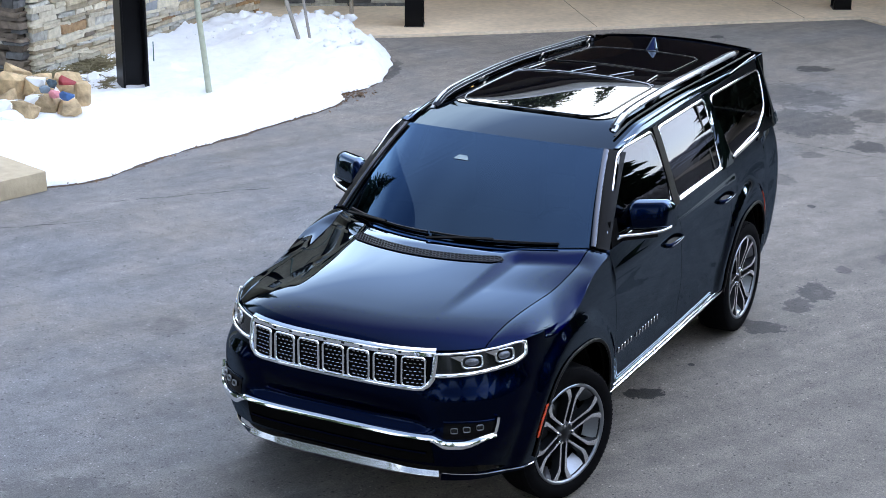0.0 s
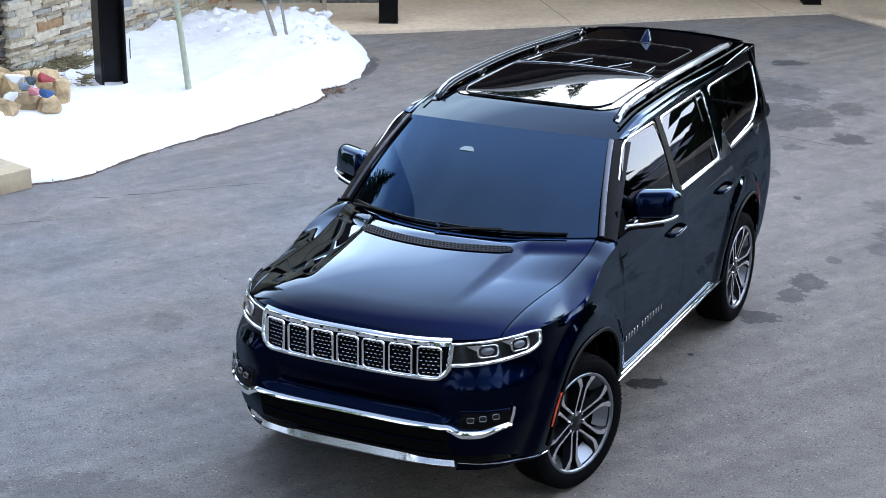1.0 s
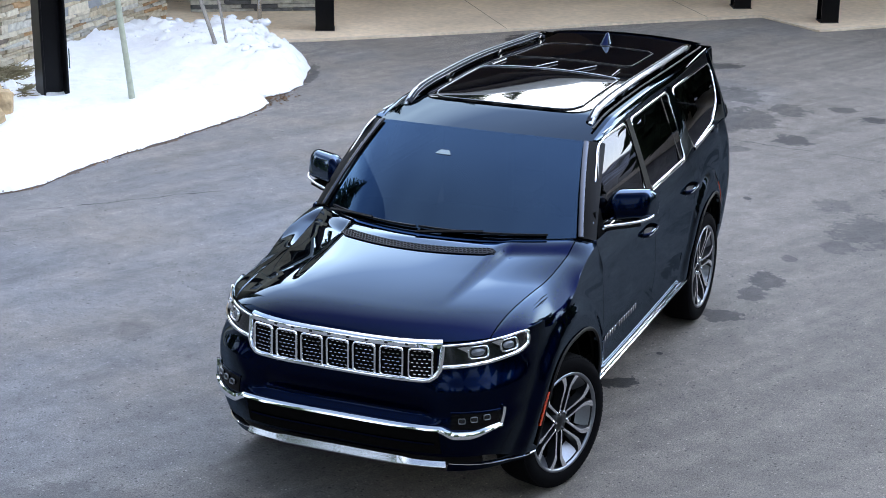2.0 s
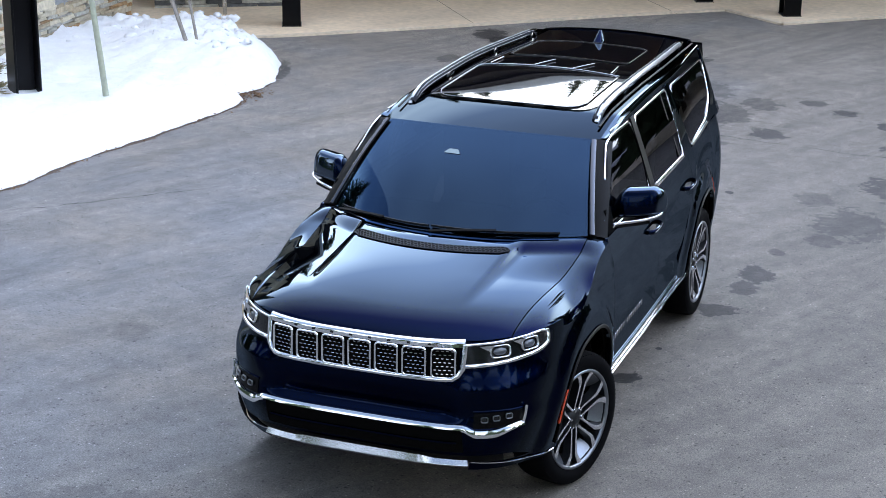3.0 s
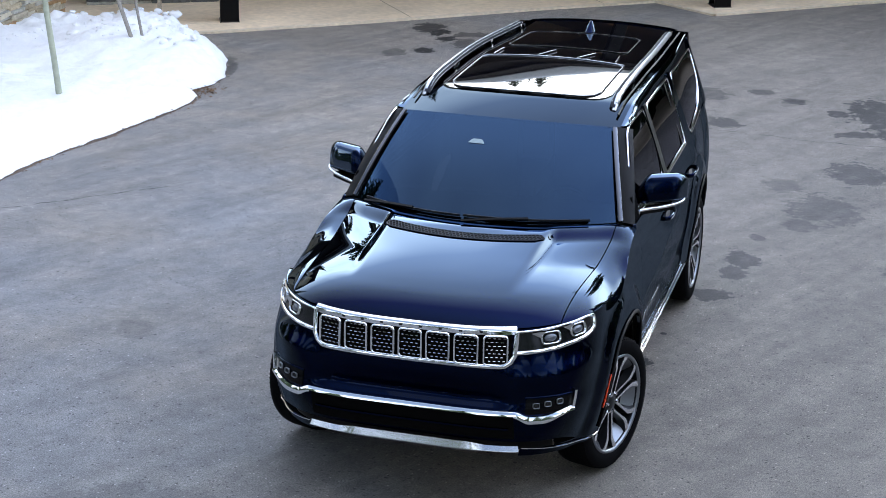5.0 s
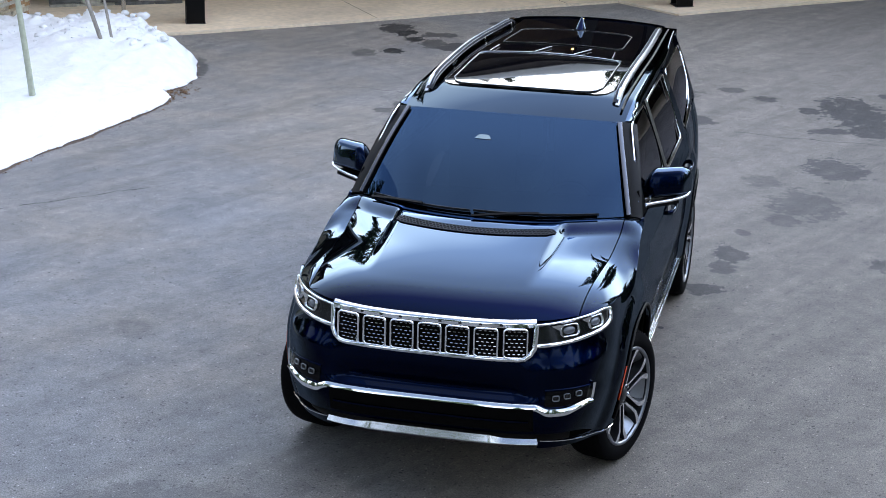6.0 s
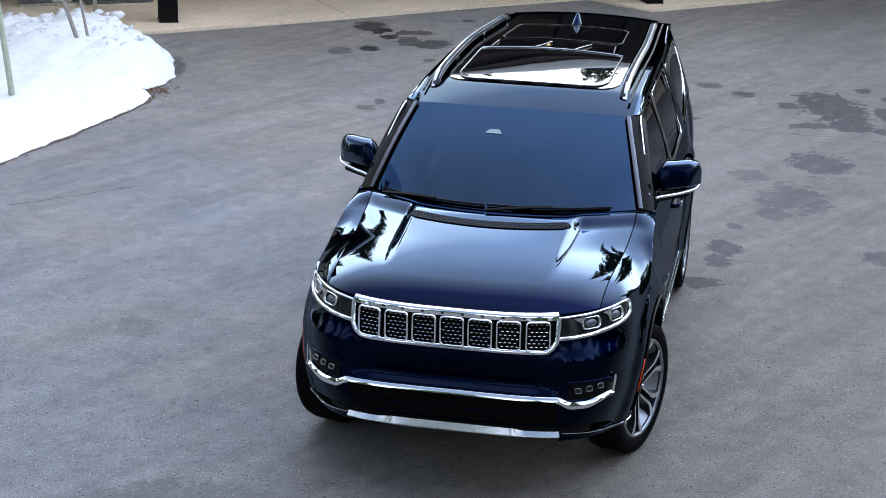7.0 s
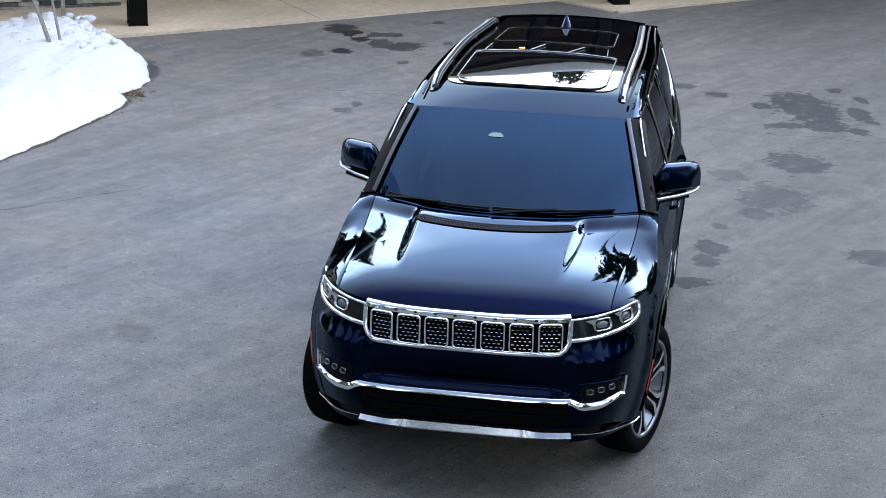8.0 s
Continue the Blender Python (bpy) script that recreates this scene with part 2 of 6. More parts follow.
def asphalt_material():
    """Worn asphalt: aggregate grain, long tyre sweeps, and dark damp stains with ragged outlines."""
    m = bpy.data.materials.new("worn_asphalt")
    m.use_nodes = True
    n, l = m.node_tree.nodes, m.node_tree.links
    b = n["Principled BSDF"]
    geo = n.new("ShaderNodeNewGeometry")
    pos = geo.outputs["Position"]

    def noise_tex(scale, detail=5, rough=0.6, vec=pos):
        t = n.new("ShaderNodeTexNoise")
        t.inputs["Scale"].default_value, t.inputs["Detail"].default_value, t.inputs["Roughness"].default_value = scale, detail, rough
        l.new(vec, t.inputs["Vector"])
        return t.outputs["Fac"]

    def remap(v, a, c, lo, hi, smooth=False):
        r = n.new("ShaderNodeMapRange")
        if smooth:
            r.interpolation_type = "SMOOTHSTEP"
        for k, val in zip(("From Min", "From Max", "To Min", "To Max"), (a, c, lo, hi)):
            r.inputs[k].default_value = val
        l.new(v, r.inputs["Value"])
        return r.outputs["Result"]

    def op(kind, a, c=None):
        o = n.new("ShaderNodeMath")
        o.operation = kind
        for i, v in enumerate((a, c)):
            if v is None:
                continue
            if isinstance(v, (int, float)):
                o.inputs[i].default_value = v
            else:
                l.new(v, o.inputs[i])
        return o.outputs[0]

    sep = n.new("ShaderNodeSeparateXYZ")
    l.new(pos, sep.inputs["Vector"])
    # sweeps along the drive
    turn = n.new("ShaderNodeMapping")
    turn.inputs["Rotation"].default_value = (0, 0, radians(-64))
    l.new(pos, turn.inputs["Vector"])
    mp = n.new("ShaderNodeMapping")
    mp.inputs["Scale"].default_value = (0.16, 1.5, 1)
    l.new(turn.outputs["Vector"], mp.inputs["Vector"])
    sweeps = op("MULTIPLY", remap(noise_tex(1.2, 6, 0.65, mp.outputs["Vector"]), 0.3, 0.7, 0.80, 1.20), remap(noise_tex(5.0, 5, 0.65, mp.outputs["Vector"]), 0.3, 0.7, 0.87, 1.13))
    blotch = remap(noise_tex(0.5, 4), 0.3, 0.7, 0.93, 1.07)
    grain = op("MULTIPLY", remap(noise_tex(95, 2, 0.8), 0.34, 0.66, 0.55, 1.45), remap(noise_tex(38, 4, 0.75), 0.3, 0.7, 0.78, 1.22))
    mid = op("MULTIPLY", remap(noise_tex(7, 6, 0.7), 0.3, 0.7, 0.80, 1.20), remap(noise_tex(2.2, 6, 0.7), 0.3, 0.7, 0.83, 1.17))
    tone = op("MULTIPLY", op("MULTIPLY", sweeps, blotch), op("MULTIPLY", grain, mid))
    warp = op("ADD", op("MULTIPLY", op("SUBTRACT", noise_tex(5.5, 6, 0.62), 0.5), 2.5), op("MULTIPLY", op("SUBTRACT", noise_tex(17.0, 5, 0.6), 0.5), 1.6))
    stains = None
    for sx, sy, ax, ay, k, turned in STAINS:
        px, py = op("SUBTRACT", sep.outputs["X"], sx), op("SUBTRACT", sep.outputs["Y"], sy)
        ca, sa = math.cos(radians(turned)), math.sin(radians(turned))
        ex = op("ADD", op("MULTIPLY", px, ca / ax), op("MULTIPLY", py, sa / ax))
        ey = op("ADD", op("MULTIPLY", px, -sa / ay), op("MULTIPLY", py, ca / ay))
        d = op("ADD", op("SQRT", op("ADD", op("MULTIPLY", ex, ex), op("MULTIPLY", ey, ey))), warp)
        v = remap(d, 1.06, 1.19, k * 1.55, 0.0, True)
        stains = v if stains is None else op("MAXIMUM", stains, v)
    stains = op("MULTIPLY", stains, remap(noise_tex(7.5, 6, 0.65), 0.33, 0.45, 0.6, 1.0))
    dark = op("SUBTRACT", 1.0, stains)
    # loose pale and dark aggregate showing at the surface
    def flecks(scale, keep, near, gain):
        vo = n.new("ShaderNodeTexVoronoi")
        vo.inputs["Scale"].default_value = scale
        l.new(pos, vo.inputs["Vector"])
        cs = n.new("ShaderNodeSeparateXYZ")
        l.new(vo.outputs["Color"], cs.inputs["Vector"])
        hit = op("MULTIPLY", op("GREATER_THAN", cs.outputs["X"], keep), remap(vo.outputs["Distance"], near * 0.6, near, 1.0, 0.0))
        return op("ADD", 1.0, op("MULTIPLY", hit, gain))
    tone = op("MULTIPLY", tone, op("MULTIPLY", flecks(44, 0.90, 0.32, 1.1), flecks(37, 0.86, 0.36, -0.65)))
    tone = op("MULTIPLY", tone, flecks(16, 0.965, 0.22, -0.7))
    tone = op("MULTIPLY", tone, dark)
    # Light painted into the tone: paler up y, offsetting canopy shade. Darker towards +x.
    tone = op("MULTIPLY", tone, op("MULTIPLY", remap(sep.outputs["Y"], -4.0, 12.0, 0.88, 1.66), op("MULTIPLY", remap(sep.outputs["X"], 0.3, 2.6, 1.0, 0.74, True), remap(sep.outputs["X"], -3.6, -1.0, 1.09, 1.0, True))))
    warm = n.new("ShaderNodeMixRGB")
    warm.inputs["Color1"].default_value = (0.112, 0.1115, 0.1125, 1)
    warm.inputs["Color2"].default_value = (0.122, 0.1065, 0.090, 1)
    l.new(op("MINIMUM", op("ADD", remap(noise_tex(0.55, 6, 0.65), 0.42, 0.66, 0.0, 0.8), op("ADD", remap(sep.outputs["X"], -0.4, 0.9, 0.0, 1.0, True), remap(sep.outputs["Y"], 3.0, 8.0, 0.0, 0.6, True))), 1.0), warm.inputs["Fac"])
    sc = n.new("ShaderNodeVectorMath")
    sc.operation = "SCALE"
    l.new(warm.outputs["Color"], sc.inputs[0])
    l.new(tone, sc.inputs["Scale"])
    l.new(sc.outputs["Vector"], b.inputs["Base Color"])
    l.new(remap(stains, 0, 0.5, 0.78, 0.72), b.inputs["Roughness"])
    bp = n.new("ShaderNodeBump")
    bp.inputs["Strength"].default_value = 0.6
    bp.inputs["Distance"].default_value = 0.006
    l.new(noise_tex(95, 3, 0.7), bp.inputs["Height"])
    l.new(bp.outputs["Normal"], b.inputs["Normal"])
    return m


# damp stains on the asphalt: x, y, half-widths, depth; the long sides lie across the drive
FORECOURT_STAINS = [
    (-3.86, 12.2, 0.19, 0.26, 0.5), (-3.63, 11.95, 0.13, 0.15, 0.6), (-3.44, 11.6, 0.11, 0.14, 0.6), (-3.51, 10.84, 0.12, 0.13, 0.6),
    (-3.22, 11.96, 0.2, 0.14, 0.45), (-3.14, 11.44, 0.14, 0.24, 0.45), (-2.83, 11.31, 0.21, 0.24, 0.5), (-2.66, 10.42, 0.07, 0.09, 0.45),
    (-3.82, 10.62, 0.12, 0.2, 0.35), (-2.68, 12.95, 0.1, 0.08, 0.5), (-2.32, 11.64, 0.06, 0.1, 0.4), (-2.81, 7.94, 0.09, 0.1, 0.4),
    (-2.72, 8.22, 0.05, 0.1, 0.4), (-2.74, 1.08, 0.13, 0.16, 0.16), (-5.33, 9.06, 0.06, 0.3, 0.4), (-5.55, 9.55, 0.07, 0.2, 0.35),
]
DRIVE_STAINS = [
    (2.1, 9.4, 0.31, 0.64, 0.5), (2.29, 8.63, 0.22, 0.29, 0.5), (1.87, 8.49, 0.23, 0.1, 0.45), (1.64, 9.33, 0.1, 0.13, 0.5),
    (2.02, 6.99, 0.25, 0.36, 0.42), (1.78, 5.74, 0.28, 0.38, 0.3), (1.64, 5.19, 0.12, 0.15, 0.3), (1.27, 4.10, 0.12, 0.20, 0.46), (1.25, 3.76, 0.10, 0.16, 0.42), (1.31, 4.74, 0.06, 0.08, 0.3), (0.94, 2.23, 0.025, 0.025, 0.6),
    (1.13, 3.17, 0.15, 0.12, 0.48), (2.7, 9.17, 0.11, 0.31, 0.5), (2.64, 8.45, 0.1, 0.14, 0.5), (2.73, 9.9, 0.06, 0.16, 0.5),
    (2.43, 10.3, 0.09, 0.1, 0.5), (2.61, 4.16, 0.19, 0.16, 0.42), (1.35, 6.4, 0.16, 0.2, 0.25), (0.72, 10.07, 0.12, 0.14, 0.4),
    (1.12, 9.74, 0.12, 0.11, 0.5), (-1.5, -1.5, 0.5, 0.25, 0.2), (-0.4, -2.0, 0.45, 0.3, 0.2),
]
COURT_STAINS = [
    (-1.04, 11.74, 0.17, 0.15, 0.45), (-0.91, 10.32, 0.27, 0.55, 0.26), (-0.46, 9.19, 0.29, 0.54, 0.32), (-0.12, 9.27, 0.23, 0.41, 0.32),
    (-0.51, 10.27, 0.25, 0.32, 0.3), (0.16, 9.82, 0.2, 0.25, 0.32), (0.5, 8.55, 0.16, 0.2, 0.42), (0.08, 7.99, 0.1, 0.13, 0.3),
    (0.08, 7.01, 0.1, 0.16, 0.28), (0.57, 6.31, 0.03, 0.04, 0.5), (0.84, 1.58, 0.11, 0.08, 0.6),
]
STAINS = [(*q, 15) for q in FORECOURT_STAINS + DRIVE_STAINS] + [(*q, 28) for q in COURT_STAINS]
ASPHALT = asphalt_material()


# ---------------------------------------------------------------- builders
def mesh_of(name, verts, faces, smooth=True):
    me = bpy.data.meshes.new(name)
    me.from_pydata([tuple(float(c) for c in v) for v in verts], [], faces)
    if smooth:
        me.polygons.foreach_set("use_smooth", [True] * len(me.polygons))
    me.update()
    return me


def put(name, me, material, parent=None, label="", matrix=None):
    """Links a mesh as one object under a thing or a part."""
    me.materials.clear()
    me.materials.append(material)
    ob = new(name, me)
    if parent is not None:
        ob.parent = parent
    if matrix is not None:
        ob.matrix_basis = matrix
    if label:
        ob["label"] = label
    return ob


def part(name, bm, material, parent=None, label="", matrix=None, smooth=True, sharp=35):
    me = bpy.data.meshes.new(name)
    bm.normal_update()
    bm.to_mesh(me)
    bm.free()
    if smooth:
        me.polygons.foreach_set("use_smooth", [True] * len(me.polygons))
        me.set_sharp_from_angle(angle=radians(sharp))
    return put(name, me, material, parent, label, matrix)


def thing(name, label, category, matrix=None, group="", kind=""):
    ob = new(name)
    ob.empty_display_size = 0.2
    if matrix is not None:
        ob.matrix_basis = matrix
    return tagged(ob, label, category, group, kind)


def box_bm(sx, sy, sz, bevel=0.01, at=(0, 0, 0), bm=None, seg=2, rot=None):
    """A bevelled box centred in x and y with its foot at z = at.z."""
    tmp = bmesh.new()
    bmesh.ops.create_cube(tmp, size=1.0)
    for v in tmp.verts:
        v.co = Vector((v.co.x * sx, v.co.y * sy, (v.co.z + 0.5) * sz))
    if bevel:
        bmesh.ops.bevel(tmp, geom=list(tmp.edges), offset=bevel, segments=seg, affect="EDGES", profile=0.6)
    m = Matrix.Translation(at) @ (rot.to_4x4() if rot is not None else Matrix.Identity(4))
    bmesh.ops.transform(tmp, matrix=m, verts=tmp.verts)
    if bm is None:
        return tmp
    me = bpy.data.meshes.new("tmp")
    tmp.to_mesh(me)
    tmp.free()
    bm.from_mesh(me)
    bpy.data.meshes.remove(me)
    return bm


def grid(pts, close_u=False):
    """Verts and quads from an array of rows of points."""
    nu, nv = len(pts), len(pts[0])
    verts = [p for row in pts for p in row]
    faces = []
    for i in range(nu if close_u else nu - 1):
        j = (i + 1) % nu
        for k in range(nv - 1):
            faces.append((i * nv + k, j * nv + k, j * nv + k + 1, i * nv + k + 1))
    return verts, faces


def sheet(name, pts, material, parent, label="", thick=0.0, flip=False):
    """A curved panel from rows of points; with a thickness it gets a back and a rim whose edges stay crisp."""
    verts, faces = grid(pts)
    if flip:
        faces = [tuple(reversed(f)) for f in faces]
    if not thick:
        return put(name, mesh_of(name, verts, faces), material, parent, label)
    me = mesh_of("tmp", verts, faces)
    back = [Vector(v) - Vector(q.normal) * thick for v, q in zip(verts, me.vertices)]
    bpy.data.meshes.remove(me)
    n, nu, nv = len(verts), len(pts), len(pts[0])
    ring = [k for k in range(nv)] + [i * nv + nv - 1 for i in range(1, nu)] + [(nu - 1) * nv + k for k in range(nv - 2, -1, -1)] + [i * nv for i in range(nu - 2, 0, -1)]
    m = len(ring)
    allv = list(verts) + back + [verts[k] for k in ring] + [back[k] for k in ring]
    allf = list(faces) + [tuple(n + k for k in reversed(f)) for f in faces]
    for k in range(m):
        q = (2 * n + k, 2 * n + (k + 1) % m, 2 * n + m + (k + 1) % m, 2 * n + m + k)
        allf.append(q if flip else tuple(reversed(q)))
    return put(name, mesh_of(name, allv, allf), material, parent, label)


def tube(name, path, prof, material, parent, label="", closed=False, up=None):
    """Sweeps a closed profile [(side, up)] along a path; up(i) gives the outward normal at a point, or is one vector."""
    n = len(path)
    P = [Vector(p) for p in path]
    rows = []
    for i in range(n):
        a = P[(i - 1) % n] if closed or i > 0 else P[i]
        c = P[(i + 1) % n] if closed or i < n - 1 else P[i]
        t = (c - a).normalized()
        o = Vector(up(i)) if callable(up) else Vector(up or (0, 0, 1))
        side = t.cross(o)
        if side.length < 1e-6:
            side = t.cross(Vector((1, 0, 0)))
        side.normalize()
        nn = side.cross(t).normalized()
        rows.append([P[i] + side * s + nn * h for s, h in prof])
    m = len(prof)
    verts = [v for r in rows for v in r]
    faces = []
    for i in range(n if closed else n - 1):
        j = (i + 1) % n
        for k in range(m):
            q = (k + 1) % m
            faces.append((i * m + k, i * m + q, j * m + q, j * m + k))
    if not closed:
        faces.append(tuple(range(m)))
        faces.append(tuple(reversed([(n - 1) * m + k for k in range(m)])))
    bm = bmesh.new()
    me = mesh_of("tmp", verts, faces)
    bm.from_mesh(me)
    bpy.data.meshes.remove(me)
    bmesh.ops.recalc_face_normals(bm, faces=bm.faces)
    return part(name, bm, material, parent, label, sharp=50)


def oval(w, h, n=10):
    return [(w / 2 * math.cos(2 * math.pi * k / n), h / 2 * math.sin(2 * math.pi * k / n)) for k in range(n)]


def lathe(profile, segs=48):
    """Turns (radius, along) pairs about the x axis."""
    rows = []
    for i in range(segs):
        a = 2 * math.pi * i / segs
        rows.append([Vector((x, r * math.cos(a), r * math.sin(a))) for r, x in profile])
    verts, faces = grid(rows, close_u=True)
    return verts, faces


def spline(xs, ys):
    """A natural cubic spline through a few stations."""
    xs, ys = np.array(xs, float), np.array(ys, float)
    n = len(xs)
    h = np.diff(xs)
    A = np.eye(n)
    r = np.zeros(n)
    for i in range(1, n - 1):
        A[i, i - 1], A[i, i], A[i, i + 1] = h[i - 1], 2 * (h[i - 1] + h[i]), h[i]
        r[i] = 6 * ((ys[i + 1] - ys[i]) / h[i] - (ys[i] - ys[i - 1]) / h[i - 1])
    M = np.linalg.solve(A, r)

    def f(x):
        x = min(max(x, xs[0]), xs[-1])
        i = min(max(int(np.searchsorted(xs, x)) - 1, 0), n - 2)
        a, b = xs[i + 1] - x, x - xs[i]
        return float(M[i] * a ** 3 / (6 * h[i]) + M[i + 1] * b ** 3 / (6 * h[i]) + (ys[i] / h[i] - M[i] * h[i] / 6) * a + (ys[i + 1] / h[i] - M[i + 1] * h[i] / 6) * b)
    return f


def sm(x):
    x = min(max(x, 0.0), 1.0)
    return x * x * (3 - 2 * x)


def lin(a, b, n):
    return [a + (b - a) * i / (n - 1) for i in range(n)]


def smooth_path(pts, per=8, closed=False):
    """Catmull-Rom through a few control points."""
    P = [Vector(p) for p in pts]
    n = len(P)
    out = []
    for i in range(n if closed else n - 1):
        p0 = P[(i - 1) % n] if closed or i > 0 else P[0]
        p1, p2 = P[i], P[(i + 1) % n]
        p3 = P[(i + 2) % n] if closed or i < n - 2 else P[-1]
        for k in range(per):
            t = k / per
            out.append(0.5 * ((2 * p1) + (p2 - p0) * t + (2 * p0 - 5 * p1 + 4 * p2 - p3) * t * t + (3 * p1 - p0 - 3 * p2 + p3) * t ** 3))
    if not closed:
        out.append(P[-1])
    return out


# ---------------------------------------------------------------- setting
def build_ground():
    v, f = grid([[(x, y, 0.0) for y in lin(-300, 300, 25)] for x in lin(-300, 300, 25)])
    f = [tuple(reversed(q)) for q in f]
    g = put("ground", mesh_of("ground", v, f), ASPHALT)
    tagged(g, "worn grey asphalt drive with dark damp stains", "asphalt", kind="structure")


build_ground()


def build_apron():
    """Tan concrete forecourt with a notched front edge and tooled joints."""
    outline = [(-16, 5.2), (-10.5, 8.4), (-6.3, 10.92), (-4.58, 12.30), (-2.71, 13.93), (-1.36, 15.00), (-0.43, 14.32), (1.27, 15.80), (12, 24.6), (12, 34), (-16, 34)]
    bm = bmesh.new()
    low = [bm.verts.new((x, y, -0.05)) for x, y in outline]
    top = [bm.verts.new((x, y, 0.022)) for x, y in outline]
    bm.faces.new(top)
    for i in range(len(outline)):
        j = (i + 1) % len(outline)
        bm.faces.new((low[i], low[j], top[j], top[i]))
    bmesh.ops.recalc_face_normals(bm, faces=bm.faces)
    ap = part("pavement", bm, CONCRETE, smooth=False)
    tagged(ap, "tan broom-finished concrete forecourt slab", "concrete", kind="structure")
    edge = [Vector((x, y, 0.02)) for x, y in outline[1:9]]
    for i in range(len(edge) - 1):
        a, b = edge[i], edge[i + 1]
        d = (b - a).normalized()
        nrm = Vector((d.y, -d.x, 0))
        bm = bmesh.new()
        vs = [bm.verts.new(p) for p in (a + nrm * 0.035 - Vector((0, 0, 0.06)), b + nrm * 0.035 - Vector((0, 0, 0.06)), b + nrm * 0.03 + Vector((0, 0, 0.006)), a + nrm * 0.03 + Vector((0, 0, 0.006)), b - nrm * 0.05 + Vector((0, 0, 0.006)), a - nrm * 0.05 + Vector((0, 0, 0.006)))]
        bm.faces.new((vs[0], vs[1], vs[2], vs[3]))
        bm.faces.new((vs[3], vs[2], vs[4], vs[5]))
        part("slab_edge", bm, EDGE_CONCRETE, ap, "pale trowelled slab edge", smooth=False)
    # tooled joints
    for a, b in (((-4.2, 12.6), (-8.2, 17.8)), ((-8.4, 9.7), (-12.4, 14.9)), ((-1.9, 14.4), (-5.9, 19.6)), ((3.2, 17.0), (-0.8, 22.2)), ((-10, 11.9), (2, 21.3))):
        a, b = Vector((*a, 0.024)), Vector((*b, 0.024))
        d = (b - a).normalized()
        nrm = Vector((d.y, -d.x, 0)) * 0.006
        bm = bmesh.new()
        bm.faces.new([bm.verts.new(p) for p in (a + nrm, b + nrm, b - nrm, a - nrm)])
        part("joint", bm, JOINT, ap, smooth=False)


EDGE_CONCRETE = mat("pale_slab_edge", (0.66, 0.545, 0.40), 0.8, noise_scale=18, noise_amt=0.2, coarse=0.1)
build_apron()

# the edge of the snow bank, from the curb block round to the wall
SNOW_EDGE = [(-5.95, 3.40), (-5.62, 3.86), (-5.57, 4.42), (-5.52, 5.0), (-5.33, 6.0), (-5.2, 6.8), (-5.12, 7.45), (-5.2, 7.75), (-5.33, 7.95), (-5.25, 8.2), (-5.24, 8.6), (-5.42, 9.15), (-5.70, 9.72), (-6.10, 10.2), (-6.65, 10.42), (-7.5, 10.55), (-8.6, 10.7)]


def snow_height(x, y, d):
    base = 0.07 * (1 - math.exp(-d / 0.3)) + 0.035 * sm(d / 0.06)
    far = 0.20 * sm((y - 7.6) / 1.6) * sm(d / 0.6) * (1 - 0.75 * sm((-6.9 - x) / 1.0))
    lump = noise.fractal(Vector((x * 1.3, y * 1.3, 0.3)), 0.9, 2.1, 5) * 0.05 * sm(d / 0.25)
    clod = abs(noise.noise(Vector((x * 6.5, y * 6.5, 1.7)))) * (0.03 + 0.10 * sm((y - 8.6) / 0.8)) * sm(d / 0.12)
    return 0.012 + base + far + lump + clod + 0.034 * noise.noise(Vector((x * 4.6, y * 4.6, 8.1))) * sm(d / 0.2) + 0.022 * noise.noise(Vector((x * 14, y * 14, 4.2))) * sm(d / 0.1)


def build_snow():
    edge = smooth_path([(x, y, 0) for x, y in SNOW_EDGE], 14)
    rows = []
    for i, p in enumerate(edge):
        wob = 0.035 * noise.noise(Vector((p.x * 5, p.y * 5, 0))) + 0.02 * noise.noise(Vector((p.x * 17, p.y * 17, 3)))
        inner = Vector((-9.6 - 0.2 * sm((p.y - 9) / 2), 2.4 + (p.y - 3.4) * 1.02, 0))
        way = inner - p
        length = way.length
        way.normalize()
        row = []
        for k in range(64):
            d = length * (k / 63) ** 1.6
            q = p + way * (d + wob)
            row.append((q.x, q.y, snow_height(q.x, q.y, d) if k else -0.03))
        rows.append(row)
    v, f = grid(rows)
    bank = put("snow_bank", mesh_of("snow_bank", v, [tuple(reversed(q)) for q in f]), SNOW)
    tagged(bank, "packed white snow bank with a ragged melting edge", "snow", kind="stuff")
    # loose clods on top at the far end
    bm = bmesh.new()
    rng = random.Random(5)
    for n_clod in range(300):
        x, y = rng.uniform(-8.2, -5.6), rng.uniform(8.9, 10.5)
        if n_clod < 26:
            x, y = rng.gauss(-7.75, 0.22), rng.gauss(10.2, 0.12)
        r = rng.uniform(0.015, 0.055) * (1.7 if rng.random() < 0.12 else 1) * (1.7 if n_clod < 26 else 1)
        if x > -5.8 - max(0.0, y - 9.2) * 0.75:
            continue
        r *= 0.8
        z = snow_height(x, y, 0.8) - r * 0.55
        t = bmesh.ops.create_icosphere(bm, subdivisions=2, radius=r, matrix=Matrix.Translation((x, y, z)) @ Matrix.Diagonal((rng.uniform(.8, 1.5), rng.uniform(.8, 1.5), rng.uniform(.6, .9), 1)))
        for vv in t["verts"]:
            vv.co += Vector((noise.noise(vv.co * 25), noise.noise(vv.co * 25 + Vector((9, 0, 0))), noise.noise(vv.co * 25 + Vector((0, 9, 0))))) * 0.4 * r
    clods = part("snow_clods", bm, SNOW, sharp=180)
    tagged(clods, "loose lumps of frozen snow on the bank", "snow", kind="stuff")


build_snow()


